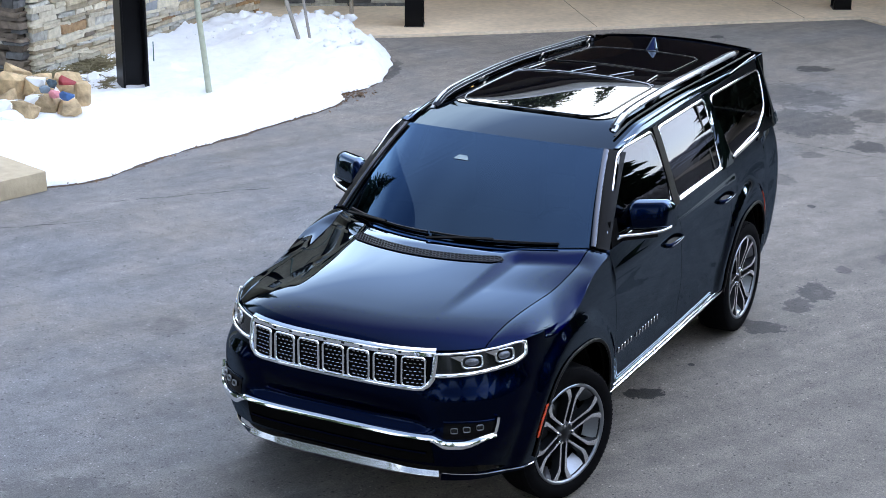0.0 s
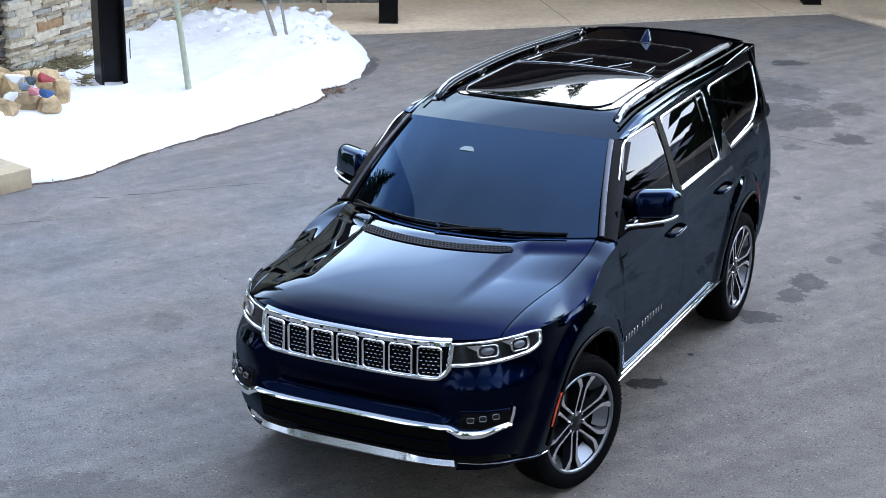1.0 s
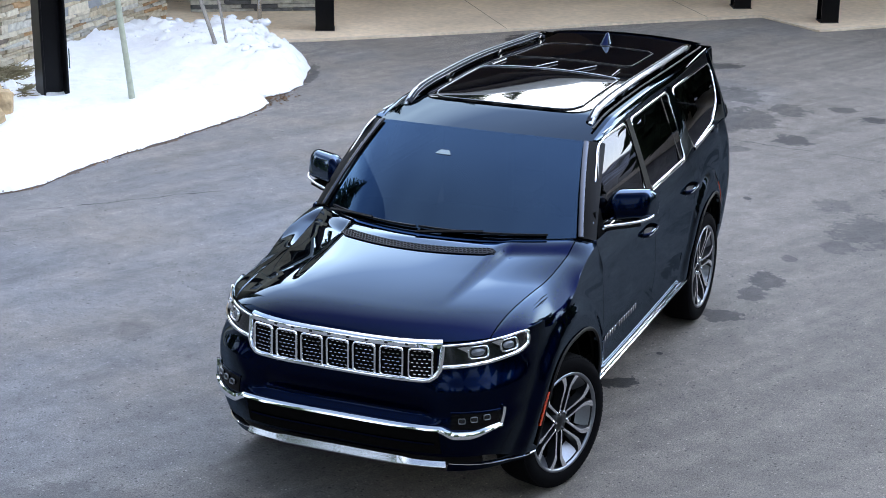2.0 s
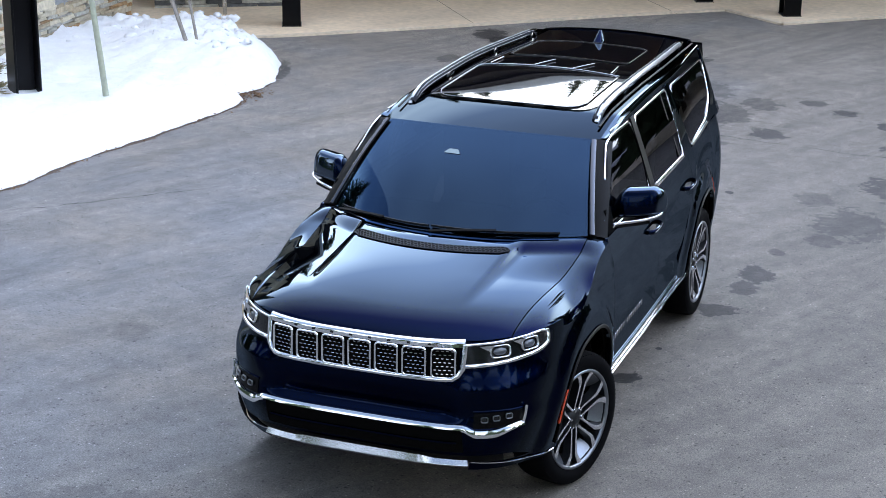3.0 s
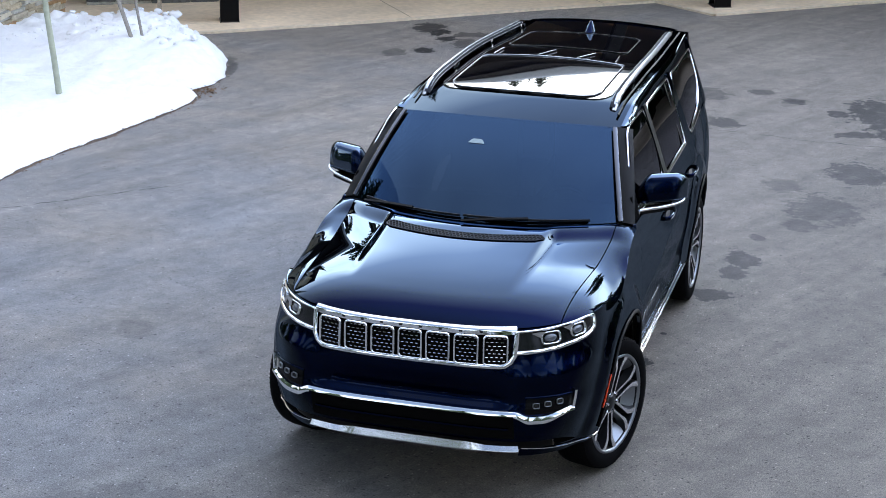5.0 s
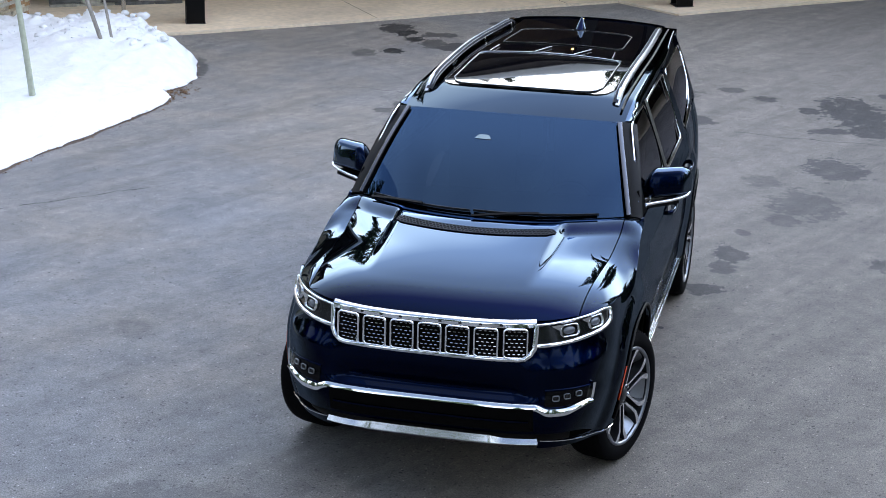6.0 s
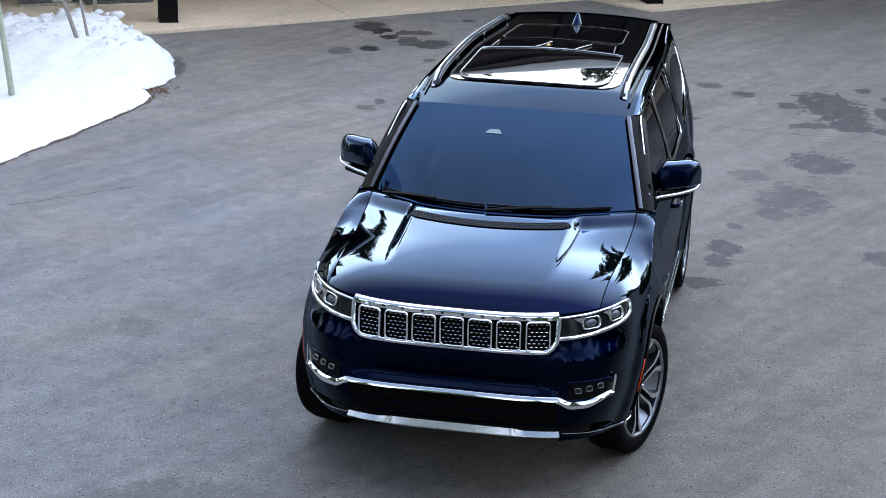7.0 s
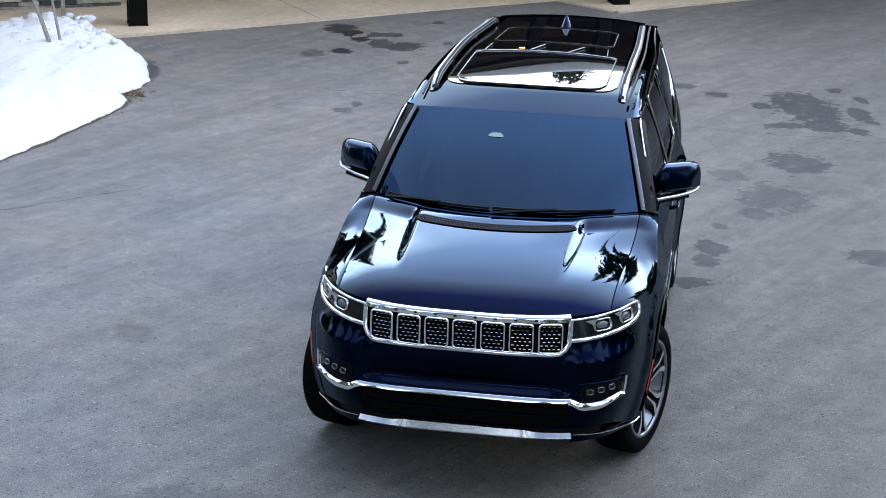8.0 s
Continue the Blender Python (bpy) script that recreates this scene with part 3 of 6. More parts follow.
def build_litter():
    """Dead leaves and dark grit along the melting edge."""
    rng = random.Random(11)
    edge = smooth_path([(x, y, 0) for x, y in SNOW_EDGE[:15]], 20)
    bm = bmesh.new()
    for _ in range(330):
        p = rng.choice(edge)
        if p.y > 8.3 and rng.random() < 0.85:
            continue
        off = abs(rng.gauss(0, 0.035))
        x, y = p.x + off + 0.015, p.y + rng.uniform(-0.05, 0.05)
        if rng.random() < 0.45:
            x, y = rng.gauss(-5.16, 0.08), rng.gauss(7.95, 0.12)
        s = rng.uniform(0.008, 0.028)
        m = Matrix.Translation((x, y, 0.006 + rng.random() * 0.02)) @ Euler((rng.uniform(-.6, .6), rng.uniform(-.6, .6), rng.uniform(0, 6))).to_matrix().to_4x4()
        vs = [bm.verts.new(m @ Vector(c)) for c in ((-s, 0, 0), (0, -s * 0.5, 0.004), (s, 0, 0), (0, s * 0.5, 0.004))]
        bm.faces.new(vs)
    tagged(part("leaf_litter", bm, LEAF, smooth=False), "brown dead leaves and grit along the snow edge", "leaves", kind="stuff")
    # strip of earth where the snow has drawn back, its shadow gap painted in
    rows = []
    for i, p in enumerate(edge):
        w = 0.010 + 0.03 * (noise.noise(Vector((p.x * 3, p.y * 3, 9))) + 0.5) + 0.05 * math.exp(-((p.y - 5.85) / 0.18) ** 2)
        w *= 1 - 0.8 * sm((p.y - 8.2) / 0.3)
        rows.append([(p.x - 0.2, p.y, 0.003), (p.x, p.y, 0.007), (p.x + w * 0.6, p.y, 0.006), (p.x + w, p.y - 0.02, 0.002)])
    v, f = grid(rows)
    EARTH_SHADE = mat("earth_and_shade", (0.075, 0.05, 0.035), 0.85, noise_scale=14, noise_amt=0.4, coarse=0.3)
    tagged(put("earth_strip", mesh_of("earth_strip", v, [tuple(reversed(q)) for q in f]), EARTH_SHADE), "brown earth and painted shadow gap along the snow edge", "soil", kind="stuff")


build_litter()


def build_curb():
    bm = box_bm(2.66, 2.86, 0.19, 0.012)
    for v in bm.verts:
        v.co += Vector((1, 1, 1)) * 0.004 * noise.noise(v.co * 4)
    c = part("curb_block", bm, CURB_STONE, matrix=pose(-7.49, 2.43, 0, rz=-17))
    tagged(c, "tan cast-stone curb block beside the snow", "curb")


build_curb()


def h_column(name, x, y, rz, height, w=0.27, d=0.27):
    """A black steel H column with its base plate and bolts."""
    col = thing(name, "black painted steel H column on a base plate", "column", pose(x, y, 0, rz=rz), group="steel columns")
    bm = bmesh.new()
    box_bm(w, 0.028, height, 0.004, (0, -d / 2, 0.0), bm, 1)
    box_bm(w, 0.028, height, 0.004, (0, d / 2, 0.0), bm, 1)
    part("flange", bm, STEEL, col)
    bm = box_bm(0.024, d - 0.032, height, 0.003, (0, 0, 0.0), None, 1)
    part("web", bm, STEEL, col)
    part("base_plate", box_bm(w + 0.02, d + 0.06, 0.03, 0.004, (0, 0, 0.0), None, 1), STEEL, col)
    return col


h_column("steel_column", -7.37, 6.80, -35, 4.2, 0.25, 0.27)
h_column("steel_column", -6.43, 11.64, 25, 4.46, 0.24, 0.25)
h_column("steel_column", -0.46, 14.98, 25, 4.46, 0.24, 0.25)
h_column("steel_column", -1.8, 15.52, 25, 4.46, 0.24, 0.25)


def build_wall():
    """A dry-laid ledge-stone wall with a return, stones set proud of a dark backing."""
    wall = thing("wall_west", "dry-laid buff and grey ledge-stone wall", "stone wall", kind="structure")
    part("backing", box_bm(0.4, 4.66, 4.4, 0.01, (-8.86, 8.87, 0)), MORTAR, wall)
    part("return_backing", box_bm(5.0, 0.4, 4.4, 0.01, (-11.33, 6.74, 0)), MORTAR, wall)
    part("coping", box_bm(0.42, 1.25, 0.26, 0.02, (-8.78, 9.06, 0.47)), CAPSTONE, wall, "grey dressed capstone ledge")
    # timber boards over the stone base, on both faces
    for k in range(12):
        z = 1.52 + 0.24 * k
        part("board", box_bm(0.05, 4.7, 0.232, 0.006, (-8.63, 8.87, z), None, 1), SIDING, wall, "brown timber board")
        part("board", box_bm(5.0, 0.05, 0.232, 0.006, (-11.16, 6.52, z), None, 1), SIDING, wall, "brown timber board")
    shapes = []
    rng = random.Random(3)
    for k in range(16):
        bm = bmesh.new()
        bmesh.ops.create_cube(bm, size=1.0)
        ends = [rng.uniform(-.07, .07) for _ in range(2)]
        tops = [rng.uniform(-.16, .10) for _ in range(4)]
        for v in bm.verts:
            v.co.x += ends[0 if v.co.x < 0 else 1] * (1 if v.co.z > 0 else -1)
            v.co.z += tops[(v.co.x > 0) + 2 * (v.co.z > 0)] * (1 if v.co.z > 0 else -1)
        bmesh.ops.bevel(bm, geom=list(bm.edges), offset=0.06, segments=1, affect="EDGES")
        for v in bm.verts:
            v.co += Vector((rng.uniform(-.025, .025), rng.uniform(-.07, .07), rng.uniform(-.05, .05)))
        shapes.append(bm)
    meshes = []
    for k, bm in enumerate(shapes):
        for s, mt in enumerate(STONES):
            me = bpy.data.meshes.new("stone")
            bm.to_mesh(me)
            me.materials.append(mt)
            meshes.append((me, s))
        bm.free()

    def lay(x0, y0, dx, dy, length, z0, z1, seed, mix):
        r = random.Random(seed)
        z = z0
        while z < z1:
            h = r.choice((0.03, 0.038, 0.045, 0.055, 0.07, 0.10))
            u = -r.uniform(0, 0.2)
            while u < length:
                w = r.uniform(0.14, 0.55)
                a, b = max(u, 0), min(u + w, length)
                if b - a > 0.06:
                    hh = h * (1.0 if r.random() > 0.25 or h < 0.09 else 0.5)
                    zz = z
                    for rep in range(1 if hh == h else 2):
                        kind = r.choices((0, 1, 2, 3, 4, 5), mix)[0]
                        me = r.choice([m for m, s in meshes if s == kind])
                        ob = new("stone", me)
                        ob.parent = wall
                        proud = r.uniform(-0.012, 0.03)
                        c = Vector((x0 + dx * (a + b) / 2, y0 + dy * (a + b) / 2, zz + hh / 2))
                        out = Vector((dy, -dx, 0))
                        ob.matrix_basis = Matrix.Translation(c + out * proud) @ Matrix.Rotation(math.atan2(dy, dx), 4, "Z") @ Euler((0, r.uniform(-.045, .045), r.uniform(-.03, .03))).to_matrix().to_4x4() @ Matrix.Diagonal(((b - a) - 0.001, 0.16, hh * r.uniform(0.98, 1.10), 1))
                        zz += hh
                u += w
            z += h
    lay(-8.65, 6.56, 0, 1, 4.62, 0.02, 1.45, 1, (3.4, 2.6, 4.2, 0.35, 0.06, 0.0))
    # return face: its shade is in the stone mix, mostly the two dark ones
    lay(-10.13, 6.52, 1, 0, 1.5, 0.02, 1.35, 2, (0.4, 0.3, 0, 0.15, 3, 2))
    return wall


def build_pier():
    """The stone base of a pier on the forecourt."""
    pier = thing("stone_pier", "grey ledge-stone pier base on the concrete", "stone pier")
    part("core", box_bm(1.75, 1.2, 4.4, 0.02), MORTAR, pier)
    pier.matrix_basis = pose(-8.2, 12.95, 0.02, rz=30)
    rng = random.Random(8)
    for face in range(2):
        z = 0.0
        while z < 0.72:
            h = rng.choice((0.045, 0.06, 0.08))
            u, end = (-0.9, 0.9) if face == 0 else (-0.6, 0.6)
            while u < end:
                b = min(u + rng.uniform(0.25, 0.6), end)
                bm = bmesh.new()
                bmesh.ops.create_cube(bm, size=1.0)
                bmesh.ops.bevel(bm, geom=list(bm.edges), offset=0.08, segments=1, affect="EDGES")
                bmesh.ops.transform(bm, matrix=Matrix.Diagonal((b - u - 0.008, 0.16, h - 0.004, 1)), verts=bm.verts)
                proud = rng.uniform(0, 0.05)
                at = pose((u + b) / 2, -0.62 - proud, z + h / 2) if face == 0 else pose(0.9 + proud, (u + b) / 2, z + h / 2, rz=90)
                part("stone", bm, STONES[rng.choice((1, 1, 0, 5))], pier, matrix=at, smooth=False)
                u = b
            z += h


build_pier()


def sapling(x, y, z, dx, dy, h, r, material, label):
    """A bare young tree: a tapered leaning trunk with a few thin limbs."""
    t = thing("sapling", label, "tree", pose(x, y, z), group="young trees")
    rng = random.Random(int(x * 100))
    def limb(name, a, b, r0, r1, parent, bend=0.03):
        n = 12
        rows = []
        a, b = Vector(a), Vector(b)
        for i in range(n + 1):
            u = i / n
            p = a.lerp(b, u) + Vector((noise.noise(Vector((u * 3, x, 1))), noise.noise(Vector((u * 3, y, 5))), 0)) * bend * math.sin(u * math.pi)
            rr = r0 + (r1 - r0) * u
            if name == "trunk" and i == 0:
                rr *= 1.25
            rows.append([p + Vector((math.cos(k * math.pi / 5), math.sin(k * math.pi / 5), 0)) * rr for k in range(11)])
        v, f = grid(rows)
        put(name, mesh_of(name, v, [tuple(reversed(q)) for q in f]), material, parent)
    limb("trunk", (0, 0, -0.25), (dx, dy, h), r, r * 0.45, t, 0.05)
    for k in range(7):
        u = 0.62 + 0.05 * k
        a = rng.uniform(0, 6.28)
        p = Vector((dx * u, dy * u, h * u))
        limb("branch", p, p + Vector((math.cos(a) * 0.5, math.sin(a) * 0.5, 0.7)), r * 0.3, r * 0.1, t)
    return t


sapling(-6.38, 6.89, 0.1, -0.36, -0.19, 4.2, 0.036, ASPEN, "young aspen with smooth pale green bark")
sapling(-6.47, 9.02, 0.24, -1.15, -0.6, 4.0, 0.028, BARK, "young tree with grey-brown bark leaning over the snow")
sapling(-6.42, 9.1, 0.24, -0.62, -0.25, 4.0, 0.019, BARK, "thin young tree with grey-brown bark in the snow")


def rod(name, x, y, z, h, r, material, label, cat):
    v, f = lathe([(0.0, h), (r * 0.7, h), (r, h - r), (r, 0.0)], 10)
    ob = put(name, mesh_of(name, v, f), material, matrix=pose(x, y, z) @ Matrix.Rotation(radians(-90), 4, "Y"))
    return tagged(ob, label, cat)


TEAL = mat("teal_painted_rod", (0.05, 0.12, 0.11), 0.5, noise_scale=30, noise_amt=0.2)
rod("marker_stake", -7.81, 7.78, 0.08, 0.30, 0.007, TEAL, "thin teal marker stake in the snow by the wall", "stake")
rod("bollard_post", -7.55, 11.9, 0.02, 1.1, 0.03, SATIN, "slim grey metal post on the concrete", "post")


def rock(name, x, y, z, sx, sy, sz, rz, material, label, seed, cat="rock", soft=0.0):
    """An angular split rock: the hull of a few scattered points, edges worn."""
    rng = random.Random(seed * 7 + 1)
    bm = bmesh.new()
    for _ in range(15):
        d = Vector((rng.gauss(0, 1), rng.gauss(0, 1), rng.gauss(0, 1))).normalized()
        d = Vector([math.copysign(abs(c) ** 0.75, c) for c in d]) * rng.uniform(0.85, 1.1)
        bm.verts.new((d.x * sx, d.y * sy, d.z * sz))
    got = bmesh.ops.convex_hull(bm, input=bm.verts)
    for v in [v for v in bm.verts if not v.link_faces]:
        bm.verts.remove(v)
    bmesh.ops.dissolve_limit(bm, angle_limit=radians(12), verts=bm.verts, edges=bm.edges)
    bmesh.ops.bevel(bm, geom=list(bm.edges), offset=min(sx, sz) * (0.06 + soft), segments=2, affect="EDGES", profile=0.6)
    bmesh.ops.triangulate(bm, faces=bm.faces)
    bmesh.ops.subdivide_edges(bm, edges=bm.edges, cuts=1)
    for v in bm.verts:
        v.co += v.co.normalized() * 0.08 * min(sx, sz) * noise.noise(v.co * 18 + Vector((seed, 0, 0)))
    ob = part(name, bm, material, matrix=pose(x, y, z, rz=rz), sharp=20)
    return tagged(ob, label, cat)


for i, (x, y, z, sx, sy, sz, rz) in enumerate(((-7.62, 5.50, 0.15, 0.20, 0.12, 0.15, 35), (-7.40, 5.36, 0.13, 0.13, 0.10, 0.14, 20), (-7.17, 5.42, 0.13, 0.13, 0.11, 0.12, 60), (-7.30, 5.80, 0.15, 0.13, 0.15, 0.18, 40), (-7.42, 5.04, 0.15, 0.15, 0.11, 0.14, 5), (-7.62, 5.16, 0.08, 0.10, 0.08, 0.09, 50), (-7.92, 5.28, 0.14, 0.17, 0.15, 0.18, 70), (-8.10, 5.62, 0.2, 0.2, 0.17, 0.2, 30), (-7.85, 5.75, 0.22, 0.18, 0.15, 0.15, 40), (-8.35, 5.95, 0.2, 0.22, 0.18, 0.2, 15), (-7.66, 6.02, 0.2, 0.22, 0.15, 0.14, 75), (-8.2, 5.1, 0.14, 0.18, 0.16, 0.17, 0))):
    rock("boulder", x, y, z + 0.045, sx * 1.06, sy * 1.06, sz * 1.05, rz, BOULDER, "rough split tan boulder half buried in snow", i)
rock("painted_rock", -7.36, 5.66, 0.40, 0.095, 0.073, 0.078, 30, RED_ROCK, "dark red painted rock on tan boulders", 21)
rock("painted_rock", -7.10, 5.34, 0.33, 0.095, 0.067, 0.056, -10, BLUE_ROCK, "blue painted rock on tan boulders", 22)
rock("painted_rock", -7.27, 5.33, 0.33, 0.078, 0.067, 0.050, 20, PINK_ROCK, "pink and red painted rock on tan boulders", 23)
rock("painted_rock", -7.42, 5.38, 0.35, 0.067, 0.056, 0.050, 50, SLATE_ROCK, "blue-grey rock on tan boulders", 24)
rock("painted_rock", -7.50, 5.56, 0.37, 0.067, 0.056, 0.056, 50, TEAL_ROCK, "dark teal rock beside a red one", 25)
rock("snow_lump", -7.66, 5.52, 0.39, 0.12, 0.09, 0.07, 10, SNOW, "rounded snow lump on the boulders", 26, "snow", 0.06)
rock("snow_lump", -7.75, 5.22, 0.13, 0.15, 0.22, 0.09, 40, SNOW, "snow lying between the boulders", 27, "snow", 0.06)
rock("snow_lump", -7.52, 4.86, 0.12, 0.26, 0.12, 0.12, 15, SNOW, "snow drifted against the boulders", 31, "snow", 0.08)
rock("snow_lump", -7.80, 5.02, 0.16, 0.20, 0.14, 0.14, 60, SNOW, "snow drifted against the boulders", 32, "snow", 0.08)
rock("snow_lump", -7.54, 5.30, 0.22, 0.13, 0.10, 0.09, 30, SNOW, "snow caught between the boulders", 33, "snow", 0.08)
rock("snow_lump", -8.02, 6.93, 0.11, 0.10, 0.32, 0.06, 30, SNOW, "snow patch lying on dry grass", 28, "snow", 0.06)


def tuft(x, y, z, n, h, spread, seed):
    rng = random.Random(seed)
    bm = bmesh.new()
    for _ in range(n):
        a, r = rng.uniform(0, 6.28), min(abs(rng.gauss(0, spread * 0.7)), spread * 1.4)
        px, py = x + math.cos(a) * r, y + math.sin(a) * r * 1.4
        lean = Vector((rng.gauss(0, 0.12), rng.gauss(0, 0.12), rng.uniform(0.25, 0.7) * h))
        w = Vector((math.cos(a + 1.5), math.sin(a + 1.5), 0)) * 0.004
        p = Vector((px, py, z))
        v = [bm.verts.new(q) for q in (p - w, p + w, p + lean * 0.6 + w * 0.7 + Vector((0, 0, 0.02)), p + lean, p + lean * 0.6 - w * 0.7)]
        bm.faces.new(v)
    ob = part("dry_grass", bm, DRY, smooth=False)
    return tagged(ob, "flattened straw-coloured dry grass by the wall", "grass", kind="stuff")


tuft(-8.38, 7.35, 0.07, 1500, 0.14, 0.2, 1)
tuft(-7.80, 6.72, 0.06, 1300, 0.11, 0.17, 2)
tuft(-8.5, 6.5, 0.1, 500, 0.14, 0.18, 3)


def build_building():
    """The lodge behind the forecourt: a deep canopy on the columns and the front it shelters."""
    b = thing("building", "dark timber and stone lodge with a deep entrance canopy", "building")
    m = pose(-3.05, 21.0, -0.15, rz=25)
    b.matrix_basis = m
    part("front_wall", box_bm(20, 0.4, 5.2, 0.02, (-3.5, 4.6, 0)), WALL_TAN, b)
    bm = box_bm(14, 11.5, 0.35, 0.03, (-1.2, -0.5, 4.6))
    part("canopy", bm, CEILING_WOOD, b, "dark stained timber canopy soffit")
    rows = []
    for x in lin(-13.5, 6.5, 21):
        rows.append([(x, -6.6, 4.95), (x, -6.6, 5.15), (x, 1.0, 6.4), (x, 8.6, 5.15), (x, 8.6, 4.95)])
    v, f = grid(rows)
    roof = put("roof", mesh_of("roof", v, f, False), ROOF_METAL, b, "brown standing-seam metal roof")
    rows = []
    for x in lin(-13.7, 6.7, 42):
        sag = 0.05 * noise.noise(Vector((x * 0.9, 3.1, 0)))
        rows.append([(x, y, z + sag * (0 < k < 4)) for k, (y, z) in enumerate(((-6.72, 5.14), (-6.78, 5.36), (-6.55, 5.50), (1.0, 6.72), (8.6, 5.5), (8.72, 5.15)))])
    v, f = grid(rows)
    put("roof_snow", mesh_of("roof_snow", v, f), SNOW, roof, "thick white snow lying on the roof")
    for x in lin(-13.4, 6.4, 31):
        for s in (-1, 1):
            ya = -6.6 if s < 0 else 8.6
            L = math.hypot(7.6, 1.25)
            bm = box_bm(0.04, L, 0.05, 0.004, (0, 0, 0), None, 1)
            part("seam", bm, ROOF_METAL, roof, matrix=Matrix.Translation((x, (ya + 1.0) / 2, 5.775)) @ Matrix.Rotation(math.atan2(1.25, 7.6) * (1 if s < 0 else -1), 4, "X"), smooth=False)
    for x in (-9, -5.5, -2, 1.5, 5):
        part("door_panel", box_bm(1.4, 0.08, 2.4, 0.01, (x, 4.36, 0.17)), BLACK_GLOSS, b, "dark glazed entrance panel")
    for x in (-7, -0.3):
        part("soffit_lamp", box_bm(0.25, 0.25, 0.06, 0.01, (x, -2.2, 4.53)), WARM_LAMP, b, "warm square soffit lamp")


build_building()


def conifer(x, y, h, seed, group="conifers"):
    t = thing("conifer", "tall dark green spruce tree", "tree", pose(x, y, 0), group=group)
    rng = random.Random(seed)
    v, f = lathe([(0.02, h), (0.012 * h * 0.5, h * 0.5), (0.02 * h, 0)], 8)
    put("trunk", mesh_of("trunk", v, f), TRUNK, t, matrix=Matrix.Rotation(radians(-90), 4, "Y"))
    verts, faces = [], []
    tiers = 46
    for i in range(tiers):
        u = i / (tiers - 1)
        z = h * (0.1 + 0.88 * u)
        reach = h * 0.2 * (1 - u) ** 0.85 + 0.12
        for k in range(20):
            a = rng.uniform(0, 6.28)
            r = reach * rng.uniform(0.5, 1.12)
            d = Vector((math.cos(a), math.sin(a), 0))
            s = Vector((-d.y, d.x, 0))
            for j in range(6):
                f0 = j / 6
                p = d * r * (0.15 + f0 * 0.8) + Vector((0, 0, z - r * 0.32 * f0 + rng.uniform(-.1, .1)))
                wd = r * 0.10 * (1.2 - f0) + 0.04
                ln = d * r * 0.22 + s * r * rng.uniform(-0.14, 0.14)
                dr = Vector((0, 0, -r * 0.09))
                n0 = len(verts)
                verts += [p - s * wd * 0.4, p + ln * 0.4 - s * wd + dr, p + ln + dr * 1.4, p + ln * 0.4 + s * wd + dr, p + s * wd * 0.4, p + ln * 0.45 + Vector((0, 0, 0.05 * r))]
                faces += [(n0, n0 + 1, n0 + 5), (n0 + 1, n0 + 2, n0 + 5), (n0 + 2, n0 + 3, n0 + 5), (n0 + 3, n0 + 4, n0 + 5)]
    put("crown", mesh_of("crown", verts, faces, False), NEEDLES, t)
    return t


def build_trees():
    rng = random.Random(42)
    kinds = [conifer(-13, 52, 19, 1), conifer(-4, 56, 21, 2), conifer(6, 53, 17, 3)]
    spots = [(-14.5, 31, 1.3), (7.5, 29, 1.05), (-3, 36, 1.0), (-7.5, 33, 0.75), (3, 34, 1.05), (-20, 30, 1.25), (-16, 44, 1.2), (-9, 42, 0.95), (1, 46, 1.15), (26, 6, 0.85), (26, -1, 1.05), (25, -6, 0.9), (27, -14, 1.0), (30, 1, 1.15),
             (-24, 30, 1.0), (-27, 20, 1.2), (-25, 10, 0.9), (-28, 2, 1.1), (-24, -6, 0.85), (-26, -14, 1.05), (-22, 15, 1.0), (-15, -26, 1.1), (-6, -30, 1.0), (4, -31, 1.15), (13, -28, 0.95), (20, -22, 1.1), (-20, -20, 1.0)]
    spots += [(9.5, 34, 1.45), (6.0, 37, 1.6), (15.5, 25, 0.9), (6.0, 23.5, 0.9), (22, 21, 0.95), (12, 15, 0.85), (16, 8.5, 0.9), (-15, 36, 1.0)]
    for i, (x, y, s) in enumerate(spots):
        c = copy_thing(kinds[i % 3], pose(x, y, 0, rz=rng.uniform(0, 360)))
        if y > 28:
            s *= 0.78
        c.scale = (s, s, s)


build_trees()


def build_hill():
    """Dark wooded slopes that close the valley all round."""
    rows = []
    for i in range(901):
        a = 2 * math.pi * i / 900
        row = []
        open_way = sm((abs(math.degrees(a) - 62) - 18) / 16)
        spike = abs(noise.noise(Vector((math.cos(a) * 38, math.sin(a) * 38, 7)))) + 0.5 * abs(noise.noise(Vector((math.cos(a) * 95, math.sin(a) * 95, 3))))
        for k in range(9):
            u = k / 8
            r = 46 + 60 * u
            z = (0.14 + 0.86 * open_way) * (5 + 9 * noise.noise(Vector((math.cos(a) * 1.6, math.sin(a) * 1.6, 2))) + 12) * sm(u * 1.15) + 2.2 * spike * sm(u / 0.4)
            row.append((math.cos(a) * r, math.sin(a) * r + 5, max(z, 0.0) - 0.3 * (k == 0)))
        rows.append(row)
    v, f = grid(rows)
    h = put("backdrop", mesh_of("backdrop", v, f), slope_material())
    tagged(h, "wooded slopes with open snow round the valley", "hillside", kind="structure")


build_hill()


